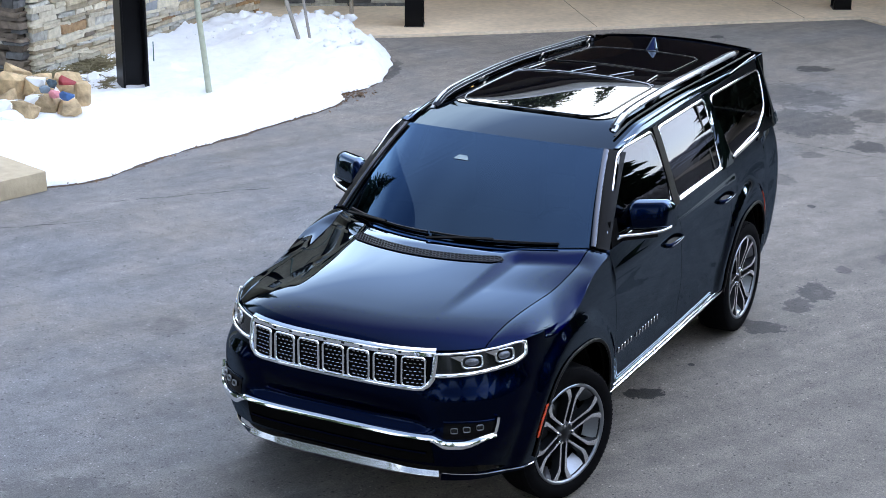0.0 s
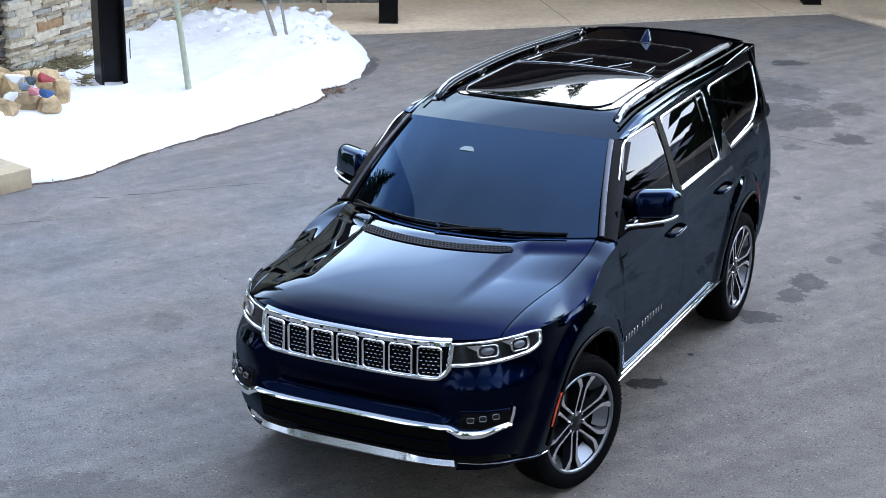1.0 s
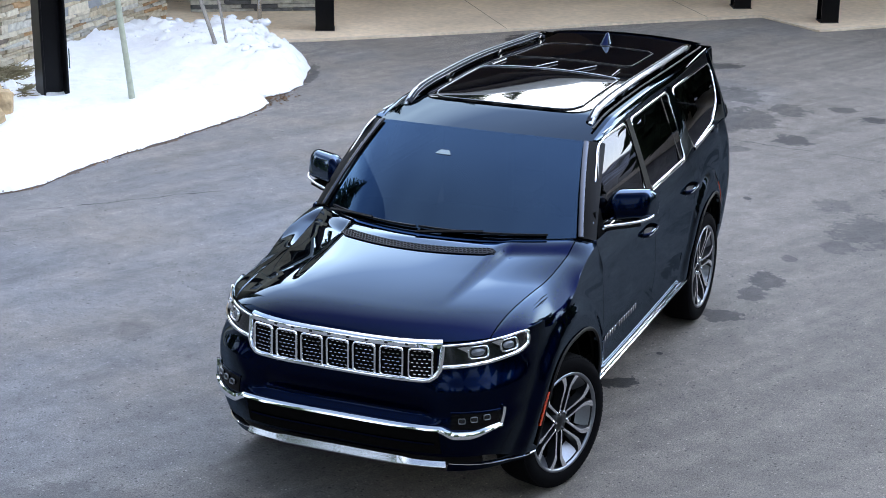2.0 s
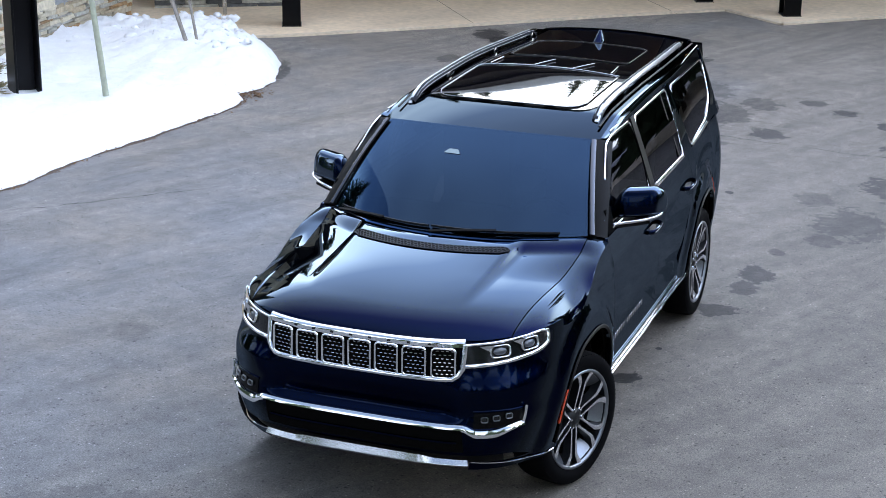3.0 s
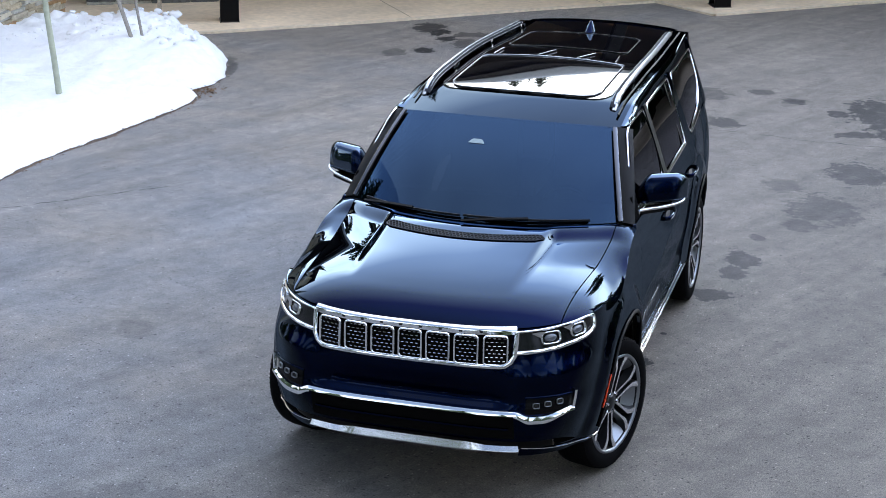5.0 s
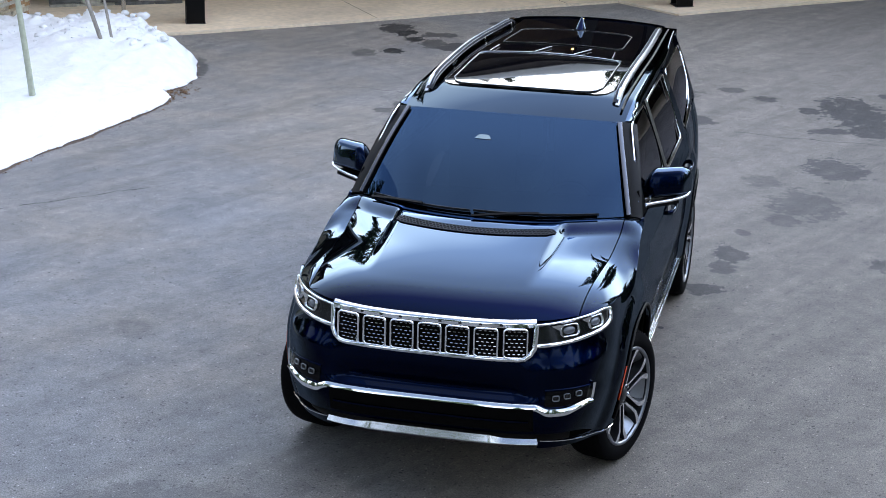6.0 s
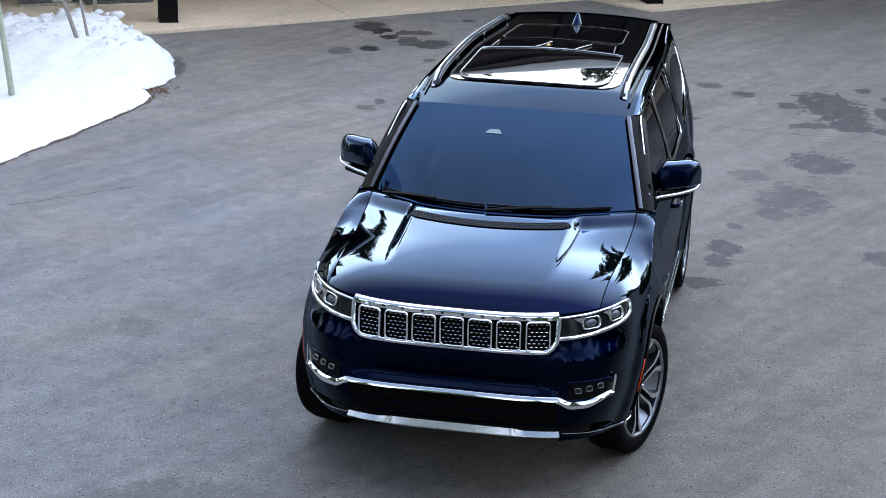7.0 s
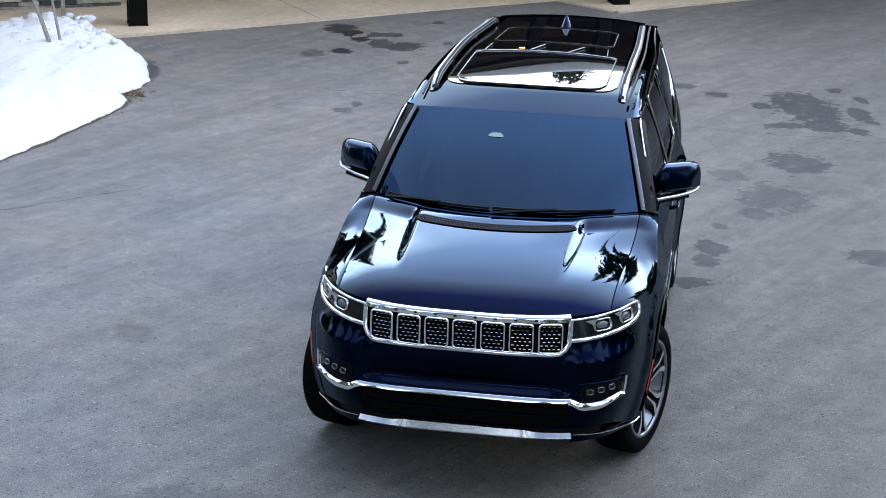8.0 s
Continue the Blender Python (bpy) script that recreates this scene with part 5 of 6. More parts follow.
    tube("sunroof_rear_edge", [roof_pt(a, 2.445 - 0.05 * a * a) + Vector((0, 0, 0.009)) for a in lin(-0.70, 0.70, 24)], oval(0.014, 0.010, 8), RIM_GREY, pano, "satin sunroof rear edge")
    # cant rails and pillars: one band from the roof edge to the belt, pierced by the windows
    for side in LEFT_RIGHT:
        rows = []
        for y in lin(1.20, 4.24, 60):
            e = roof_pt(1, y) + Vector((0, 0, -0.006))
            o = Vector((side_x(y, WIN_TOP + 0.012), y, WIN_TOP + 0.012))
            row = []
            for k in lin(0, 1, 8):
                ang = k * math.pi / 2
                row.append(mirrored(Vector((e.x + (o.x - e.x) * math.sin(ang), y, o.z + (e.z - o.z) * math.cos(ang))), side))
            rows.append(row)
        sheet("cant_rail", rows, BLACK_LACQUER, car, thick=0.012, flip=(side > 0))
        # front pillar from the cowl to the roof
        rows = []
        for v in lin(-0.04, 1.0, 26):
            inn = wind_pt(screen_edge(v), max(v, 0)) + Vector((0.002, 0.006, 0.0))
            y = inn.y + 0.022 + 0.01 * v
            zz = min(max(inn.z - 0.02, 1.30), WIN_TOP + 0.012)
            out = Vector((side_x(y, zz) + 0.020, y + 0.02, zz))
            mid = inn.lerp(out, 0.5) + Vector((0.016, -0.022, 0.012))
            row = []
            for k in lin(0, 1, 7):
                row.append(mirrored(inn * (1 - k) ** 2 + mid * 2 * k * (1 - k) + out * k * k, side))
            rows.append(row)
        sheet("front_pillar", rows, PLASTIC, car, thick=0.012, flip=(side > 0))
        # added strip: the pillar's bright reflection built as a shape
        path = [mirrored(wind_pt(screen_edge(v), v) + Vector((0.018, -0.006, 0.010)), side) for v in lin(0.0, 0.98, 24)]
        tube("pillar_reflection", path, oval(0.034, 0.013, 8), PILLAR_GLINT, car, "satin strip added as the windshield pillar's reflection", up=(side * 0.4, -0.5, 0.7))
    # glazing band (dark) behind the three side windows of each flank
    for side in LEFT_RIGHT:
        def corner_path(c, r=0.035, n=5):
            """Rounds the corners of a window given as (y, z)."""
            out = []
            m = len(c)
            for i in range(m):
                p, q, s2 = Vector(c[i - 1]), Vector(c[i]), Vector(c[(i + 1) % m])
                d0, d1 = (p - q).normalized(), (s2 - q).normalized()
                rr = min(r, (p - q).length * 0.4, (s2 - q).length * 0.4)
                for k in range(n + 1):
                    t = k / n
                    a, b = q + d0 * rr, q + d1 * rr
                    out.append(a * (1 - t) ** 2 + q * 2 * t * (1 - t) + b * t * t)
            return out

        def lay_on(c, off):
            return [mirrored(Vector((side_x(p.x, p.y) + off, p.x, p.y)), side) for p in c]
        windows = (
            ("front_window", [(0.67, 1.375), (1.70, WIN_BOT), (1.715, WIN_TOP - 0.004), (1.23, WIN_TOP), (1.11, 1.772)]),
            ("rear_window", [(1.80, WIN_BOT), (2.66, WIN_BOT - 0.005), (2.69, WIN_TOP - 0.004), (1.80, WIN_TOP - 0.002)]),
            ("quarter_window", [(2.90, WIN_BOT + 0.005), (3.62, WIN_BOT + 0.03), (3.92, 1.47), (4.03, 1.735), (2.79, WIN_TOP - 0.012)]),
        )
        for nm, c in windows:
            pl = corner_path(c, 0.05 if nm != "quarter_window" else 0.09, 6)
            pts = lay_on(pl, -0.004)
            zs = [p.y for p in pl]
            rows = []
            for z in lin(min(zs) + 1e-4, max(zs) - 1e-4, 26):
                ys = []
                for k in range(len(pl)):
                    p, q = pl[k - 1], pl[k]
                    if (p.y - z) * (q.y - z) <= 0 and p.y != q.y:
                        ys.append(p.x + (q.x - p.x) * (z - p.y) / (q.y - p.y))
                rows.append([mirrored(Vector((side_x(y, z) - 0.004 + 0.010 * math.sin(math.pi * (z - min(zs)) / (max(zs) - min(zs))), y, z)), side) for y in lin(min(ys), max(ys), 20)])
            w = sheet(nm, rows, SIDE_GLASS, car, "dark privacy glass", flip=(side > 0))
            tube("window_trim", lay_on(pl, -0.004 if nm == "front_window" else 0.003), oval(0.018, 0.014, 8), CHROME, w, "bright chrome window surround", closed=True, up=(side, 0, 0.3))
        # broad bright moulding along the foot of the glass
        for y0, y1, dz in ((0.76, 1.69, 0.034), (1.82, 2.66, 0.0), (2.93, 3.60, 0.012)):
            tube("belt_moulding", [mirrored(Vector((side_x(y, 1.33) + 0.006, y, WIN_BOT - 0.012 + dz * (1 - u) + 0.02 * (dz == 0.012) * u)), side) for u, y in zip(lin(0, 1, 12), lin(y0, y1, 12))], oval(0.024, 0.016, 8), CHROME, car, "bright chrome belt moulding", up=(side, 0, 0.3))
        # divider bar in the rear door glass
        a, b = Vector((side_x(2.55, 1.35), 2.55, 1.345)), Vector((side_x(2.52, 1.78), 2.52, 1.785))
        tube("window_divider", [mirrored(a, side), mirrored(b, side)], [(-0.012, -0.004), (0.012, -0.004), (0.012, 0.008), (-0.012, 0.008)], PLASTIC, car, up=(side, 0, 0.3))
        # pillars between the windows
        for nm, y0b, y1b, y0t, y1t, material in (("centre_pillar", 1.70, 1.80, 1.715, 1.80, PLASTIC), ("rear_pillar", 2.66, 2.90, 2.69, 2.79, PAINT), ("tail_pillar", 3.62, 4.36, 4.03, 4.26, PAINT), ("mirror_sail", 0.69, 0.80, 0.86, 0.92, DARK)):
            rows = []
            for z in lin(BELT - 0.01, WIN_TOP + 0.012, 14) if nm != "mirror_sail" else lin(BELT - 0.01, 1.46, 8):
                u = (z - BELT) / (WIN_TOP - BELT)
                ya, yb = y0b + (y0t - y0b) * u, y1b + (y1t - y1b) * u
                if nm == "tail_pillar":
                    ya = 3.55 + 0.37 * sm(u / 0.3) + 0.11 * u
                rows.append([mirrored(Vector((side_x(y, z) - 0.002 - (0.10 * sm((y - 4.05) / 0.35) if nm == "tail_pillar" else 0), y, z)), side) for y in lin(ya, yb, 10)])
            sheet(nm, rows, material, car, thick=0.012, flip=(side < 0))
        # sills under and headers over the glass
        for nm, z0, z1, y0, y1, material in (("belt_panel", BELT - 0.012, WIN_BOT + 0.04, 0.66, 4.2, PAINT),):
            rows = [[mirrored(Vector((side_x(y, z) - 0.012, y, z)), side) for z in lin(z0, z1, 4)] for y in lin(y0, y1, 40)]
            sheet(nm, rows, material, car, thick=0.006, flip=(side < 0))
    # rear glass
    rows = [[(a * (0.72 - 0.03 * v), 4.36 - 0.12 * v, BELT + v * 0.5) for v in lin(0, 1, 8)] for a in lin(-1, 1, 16)]
    sheet("rear_screen", rows, SIDE_GLASS, car, "dark rear screen", flip=True)
    rows = [[roof_pt(a, y) + Vector((0, 0, 0.004 - 0.03 * sm((y - 4.2) / 0.2))) for y in lin(4.14, 4.29, 6)] for a in lin(-0.88, 0.88, 16)]
    sheet("roof_spoiler", rows, PAINT, car, thick=0.03)


build_greenhouse()


def build_cabin():
    part("cabin_floor", box_bm(1.6, 3.6, 0.05, 0.01, (0, 2.3, 0.7)), CABIN, car)
    part("dashboard", box_bm(1.5, 0.55, 0.35, 0.06, (0, 0.78, 0.95)), CABIN, car, "dark dashboard")
    rows = [[(x, y, 1.30 + 0.02 * math.sin(x * 2)) for y in lin(0.5, 1.02, 6)] for x in lin(-0.78, 0.78, 12)]
    sheet("dash_top", rows, CABIN, car, thick=0.01)
    for x in (-0.38, 0.38):
        for y in (1.75, 2.75):
            bm = box_bm(0.54, 0.55, 0.16, 0.05, (x, y, 0.85))
            box_bm(0.52, 0.15, 0.62, 0.06, (x, y + 0.3, 0.98), bm)
            box_bm(0.28, 0.1, 0.18, 0.04, (x, y + 0.33, 1.56), bm)
            part("seat", bm, LEATHER, car, "dark leather seat with headrest")
    v, f = lathe([(0.17 + 0.014 * math.cos(a), 0.014 * math.sin(a)) for a in lin(0, 2 * math.pi, 9)], 28)
    put("steering_wheel", mesh_of("steering_wheel", v, f), CABIN, car, matrix=pose(0.38, 1.18, 1.18, rz=-65) @ Matrix.Identity(4))


build_cabin()


# front features -------------------------------------------------------------
def nose_frame(x, z, off=0.0):
    """A frame on the nose at x, z: x along the surface, y into it."""
    side = 1 if x >= 0 else -1
    s = s_of_x(x, z)
    p = mirrored(on_hull(s, z, off), side)
    n = mirrored(hull_n(s, z), side)
    n.z *= 0.4
    n.normalize()
    along = Vector((-n.y, n.x, 0)).normalized()
    if along.x < 0:
        along = -along
    up = n.cross(along)
    if up.z < 0:
        up = -up
    m = Matrix((along, -n, up)).transposed().to_4x4()
    m.translation = p
    return m


def rounded(w, h, r, n=4):
    out = []
    for cx, cz, a0 in ((w / 2 - r, h / 2 - r, 0), (-w / 2 + r, h / 2 - r, 90), (-w / 2 + r, -h / 2 + r, 180), (w / 2 - r, -h / 2 + r, 270)):
        for k in range(n + 1):
            a = radians(a0 + 90 * k / n)
            out.append((cx + r * math.cos(a), cz + r * math.sin(a)))
    return out


def build_grille():
    g = part("grille", box_bm(0.01, 0.01, 0.01, 0.0, (0, -0.9, 1.0)), DARK, car, "seven-slot chrome grille")
    pts = [[(lambda s, z, sg: mirrored(on_hull(s, z, 0.003), sg))(s_of_x(abs(x), z), z, 1 if x >= 0 else -1) for z in lin(0.925, 1.13, 6)] for x in lin(-0.565, 0.565, 40)]
    sheet("grille_backing", pts, DARK, g)
    # bright surround, broad above and slim below
    def edge(x, z, off=0.012):
        return mirrored(on_hull(s_of_x(abs(x), z), z, off), 1 if x >= 0 else -1)
    pts = [[edge(x, z, 0.016 - 0.03 * max(0, (z - 1.135) / 0.03)) for z in lin(1.108, 1.152, 6)] for x in lin(-0.585, 0.585, 60)]
    sheet("top_bar", pts, CHROME, g, "broad chrome top bar", thick=0.012)
    path = [edge(-0.585, 1.12), edge(-0.585, 1.06), edge(-0.583, 0.99), edge(-0.565, 0.955), edge(-0.535, 0.932)] + [edge(x, 0.928) for x in lin(-0.5, 0.5, 40)] + [edge(0.535, 0.932), edge(0.565, 0.955), edge(0.583, 0.99), edge(0.585, 1.06), edge(0.585, 1.12)]
    tube("lower_surround", path, oval(0.030, 0.024, 8), CHROME, g, "chrome surround", up=(0, -1, 0.2))
    # lettering stands here as plain raised bars
    for x in lin(-0.40, 0.40, 8):
        m = nose_frame(x, 1.123, 0.017)
        bm = box_bm(0.018, 0.006, 0.012, 0.001, (0, 0, -0.006), None, 1)
        part("badge_bar", bm, LAMP_DARK, g, "small dark raised bar", matrix=m, smooth=False)
    bm = box_bm(0.0165, 0.008, 0.0052, 0.0018, (0, 0, 0), None, 1)
    dash = bpy.data.meshes.new("dash")
    bm.to_mesh(dash)
    bm.free()
    dash.materials.append(CHROME)
    for i in range(7):
        x = (i - 3) * 0.1605
        m = nose_frame(x, 1.022, 0.012)
        slot = put("grille_slot", mesh_of("grille_slot", *slot_ring()), CHROME, car, "chrome grille slot frame", matrix=m)
        for r in range(7):
            for c in range(5):
                xx = (c - 2) * 0.0275 + (0.0069 if r % 2 else -0.0069)
                if abs(xx) < 0.056:
                    ob = new("dash", dash)
                    ob.parent = slot
                    ob.matrix_basis = Matrix.Translation((xx, 0.004, -0.0665 + r * 0.0222 - 0.003))


def slot_ring():
    outer, inner = rounded(0.143, 0.178, 0.024), rounded(0.124, 0.160, 0.018)
    n = len(outer)
    verts = [(x, -0.004, z) for x, z in outer] + [(x * 0.97, -0.014, z * 0.97) for x, z in outer] + [(x, -0.014, z) for x, z in inner] + [(x, 0.006, z) for x, z in inner]
    faces = []
    for k in range(3):
        for i in range(n):
            j = (i + 1) % n
            faces.append((k * n + i, k * n + j, (k + 1) * n + j, (k + 1) * n + i))
    return verts, faces


build_grille()


def build_headlights():
    for side in LEFT_RIGHT:
        sA, sB = s_of_x(0.592, 1.06), s_at_y(-0.50, 1.1)
        zb = lambda u: 1.003 + 0.036 * max(u, 0) ** 1.5 + 0.022 * max(0.0, (u - 0.84) / 0.16) ** 2
        zt = lambda u: 1.118 + 0.016 * u - 0.016 * max(0.0, (u - 0.88) / 0.12) ** 2
        s_at = lambda u: sA + (sB - sA) * u
        pts = [[mirrored(on_hull(s_at(u), zb(u) + (zt(u) - zb(u)) * v, 0.004), side) for v in lin(0, 1, 8)] for u in lin(0, 1, 24)]
        h = sheet("headlight", pts, LAMP_DARK, car, "slim dark headlight with chrome border", flip=(side < 0))
        low = [mirrored(on_hull(s_at(u), zb(u), 0.012), side) for u in lin(-0.07, 1, 24)]
        top = [mirrored(on_hull(s_at(u), zt(u), 0.010), side) for u in lin(0, 1, 24)]
        tip = [mirrored(on_hull(s_at(1.0), z, 0.013), side) for z in lin(zb(1), zt(1), 4)][1:-1]
        tube("chrome_border", low + tip + [top[-1], top[-2]], oval(0.024, 0.018, 8), CHROME, h, "bright chrome lower border", up=lambda i: (side * 0.6, -0.8, 0.1))
        tube("light_bar", top, oval(0.014, 0.012, 8), CHROME, h, "bright light bar", up=lambda i: (side * 0.6, -0.8, 0.1))
        for u in (0.38, 0.75):
            c = mirrored(on_hull(s_at(u), 0.45 * zb(u) + 0.55 * zt(u), 0.004), side)
            n = mirrored(hull_n(s_at(u), 1.06), side)
            q = n.to_track_quat("Y", "Z")
            mtx = Matrix.Translation(c) @ q.to_matrix().to_4x4()
            ring = rounded(0.128, 0.074, 0.026)
            k = len(ring)
            verts = [(x, 0.0, z) for x, z in ring] + [(x * 0.97, 0.012, z * 0.97) for x, z in ring] + [(x * 0.86, 0.012, z * 0.80) for x, z in ring] + [(x * 0.80, 0.002, z * 0.74) for x, z in ring]
            faces = [(r * k + i, r * k + (i + 1) % k, (r + 1) * k + (i + 1) % k, (r + 1) * k + i) for r in range(3) for i in range(k)]
            put("projector_frame", mesh_of("projector_frame", verts, faces), SATIN, h, matrix=mtx)
            bm = bmesh.new()
            bmesh.ops.create_uvsphere(bm, u_segments=16, v_segments=10, radius=0.03, matrix=Matrix.Diagonal((1.35, 0.4, 0.75, 1)))
            part("projector_lens", bm, LAMP_LENS, h, "clear projector lens", matrix=mtx)
            # slanted bright facet beside the projector
            bm = bmesh.new()
            bm.faces.new([bm.verts.new(q) for q in ((0.066, 0.010, 0.006), (0.125, 0.014, 0.040), (0.070, 0.014, 0.040), (0.034, 0.014, 0.037))])
            part("reflector_facet", bm, SATIN, h, matrix=mtx, smooth=False)


build_headlights()


def build_bumper():
    def at(x, z, off):
        return mirrored(on_hull(s_of_x(abs(x), z), z, off), 1 if x >= 0 else -1)
    # black lower intake and its slats
    pts = [[at(x, z, 0.003) for z in lin(0.492, 0.648, 8)] for x in lin(-0.60, 0.60, 40)]
    low = sheet("lower_intake", pts, DARK, car, "black lower air intake")
    for z in (0.565,):
        tube("intake_slat", [at(x, z, 0.008) for x in lin(-0.57, 0.57, 30)], [(-0.006, -0.006), (0.006, -0.006), (0.005, 0.008), (-0.005, 0.008)], PAINT, low, up=(0, -1, 0))
    # chrome bar: straight across, dipping outside and hooking up beside the fog lamps
    spots = [(x, 0.662, 0.014) for x in lin(0.0, 0.606, 24)]
    half_bar = [(at(x, z, o), hull_n(s_of_x(x, z), 0.62) + Vector((0, 0, 0.75))) for x, z, o in spots]
    bar = [(mirrored(p, -1), mirrored(n, -1)) for p, n in reversed(half_bar[1:])] + half_bar
    tube("chrome_bar", [p for p, n in bar], [(-0.016, -0.008), (0.016, -0.008), (0.014, 0.008), (0.0, 0.012), (-0.014, 0.008)], CHROME, car, "bright chrome bumper bar", up=lambda i: bar[i][1])
    for side in LEFT_RIGHT:
        # the bar dips and broadens under the fog lamps, then hooks up beside them
        pts = []
        for x in lin(0.598, 0.888, 30):
            u = (x - 0.598) / 0.29
            zl = 0.646 - 0.040 * sm(u / 0.28) + 0.052 * sm((u - 0.5) / 0.5)
            zu = 0.678 - 0.032 * sm(u / 0.30) + 0.034 * sm((u - 0.5) / 0.5)
            row = []
            for k in lin(0, 1, 6):
                z = zl + (zu - zl) * k
                sk = s_of_x(x, z)
                out = hull_n(sk, 0.63)
                out = Vector((out.x, out.y, 0)).normalized()
                row.append(mirrored(hull(sk, z) + out * (0.030 - 0.016 * k + 0.003 * math.sin(math.pi * k)), side))
            pts.append(row)
        sheet("chrome_corner", pts, CHROME, car, "broad chrome bumper corner", thick=0.012, flip=(side < 0))
        tube("chrome_hook", [mirrored(at(x, z, 0.014), side) for x, z in ((0.880, 0.655), (0.887, 0.685), (0.891, 0.72), (0.893, 0.765))], [(-0.010, -0.008), (0.010, -0.008), (0.008, 0.008), (-0.008, 0.008)], CHROME, car, up=(side * 0.7, -0.7, 0))
        # fog lamp pocket
        pts = [[mirrored(at(x, z, 0.003), side) for z in lin(0.655, 0.745, 6)] for x in lin(0.66, 0.885, 12)]
        fog = sheet("fog_lamp", pts, POCKET, car, "black fog lamp pocket with three small lamps", flip=(side < 0))
        tube("pocket_brow", [mirrored(at(x, 0.750 - 0.02 * abs(x - 0.76), 0.002), side) for x in lin(0.655, 0.885, 12)], oval(0.014, 0.010, 8), PAINT, fog, up=(side * 0.5, -0.85, 0))
        for x in (0.715, 0.772, 0.828):
            m = nose_frame(side * x, 0.703 + 0.012 * (x - 0.7) * 10, 0.006)
            ring = rounded(0.042, 0.032, 0.01)
            k = len(ring)
            verts = [(a, 0.0, b) for a, b in ring] + [(a, -0.010, b) for a, b in ring] + [(a * 0.86, -0.010, b * 0.82) for a, b in ring] + [(a * 0.8, 0.0, b * 0.76) for a, b in ring]
            faces = [(r * k + i, r * k + (i + 1) % k, (r + 1) * k + (i + 1) % k, (r + 1) * k + i) for r in range(3) for i in range(k)]
            put("led_frame", mesh_of("led_frame", verts, faces), RIM_GREY, fog, matrix=m)
            part("led_lens", box_bm(0.03, 0.006, 0.02, 0.003, (0, -0.004, -0.01)), LAMP_DARK, fog, matrix=m)
    # skid plate: brushed, with a raised middle
    def skid(x, v):
        raised = sm((0.44 - abs(x)) / 0.10)
        z = 0.414 + (0.030 + 0.020 * raised) * v
        p = at(x, z, 0.008 + 0.010 * raised + 0.036 * (1 - v) - 0.02 * sm((0.25 - v) / 0.25))
        return p
    pts = [[skid(x, v) for v in lin(0, 1, 10)] for x in lin(-0.615, 0.615, 80)]
    sheet("skid_plate", pts, SKID, car, "brushed silver skid plate", thick=0.012)
    pts = [[at(x, z, -0.03 - 0.25 * (0.42 - z)) for z in lin(0.375, 0.49, 6)] for x in lin(-0.8, 0.8, 30)]
    sheet("chin", pts, PLASTIC, car, "black plastic chin")
    # lower valance corners and their bright line
    for side in LEFT_RIGHT:
        pts = [[mirrored(on_hull(s, z, -0.002), side) for z in lin(0.365, 0.42, 5)] for s in lin(s_of_x(0.62, 0.4), s_at_y(-0.44, 0.4), 20)]
        sheet("valance", pts, PAINT, car, flip=(side < 0))
        tube("valance_line", [mirrored(on_hull(s, 0.425 - 0.045 * u, 0.004), side) for u, s in zip(lin(0, 1, 16), lin(s_of_x(0.63, 0.42), s_at_y(-0.45, 0.4), 16))], oval(0.008, 0.008, 6), CHROME, car, "thin bright line", up=(side, -0.5, 0))
        # red side marker ahead of the front wheel
        pts = []
        for z in lin(0.55, 0.735, 10):
            y = AX_F - ARCH * (1 - max(0.0, (z - 0.36) / 0.565) ** 2.5) ** (1 / 2.5)
            pts.append([mirrored(on_hull(s_at_y(y - d, z), z, 0.008), side) for d in (0.034, 0.012)])
        sheet("side_marker", pts, RED_LENS, car, "narrow red side marker", thick=0.006, flip=(side > 0))
        pts = [[mirrored(on_hull(s_of_y(y), z, 0.004), side) for y in (3.56, 3.585)] for z in lin(0.72, 0.92, 6)]
        sheet("rear_marker", pts, RED_LENS, car, "narrow red rear marker", thick=0.006, flip=(side > 0))
        pts = [[mirrored(on_hull(s, z, 0.004), side) for s in (2.45, 2.5, 2.6)] for z in lin(0.95, 1.28, 6)]
        sheet("tail_lamp", pts, RED_LENS, car, "red tail lamp", thick=0.008, flip=(side > 0))


build_bumper()


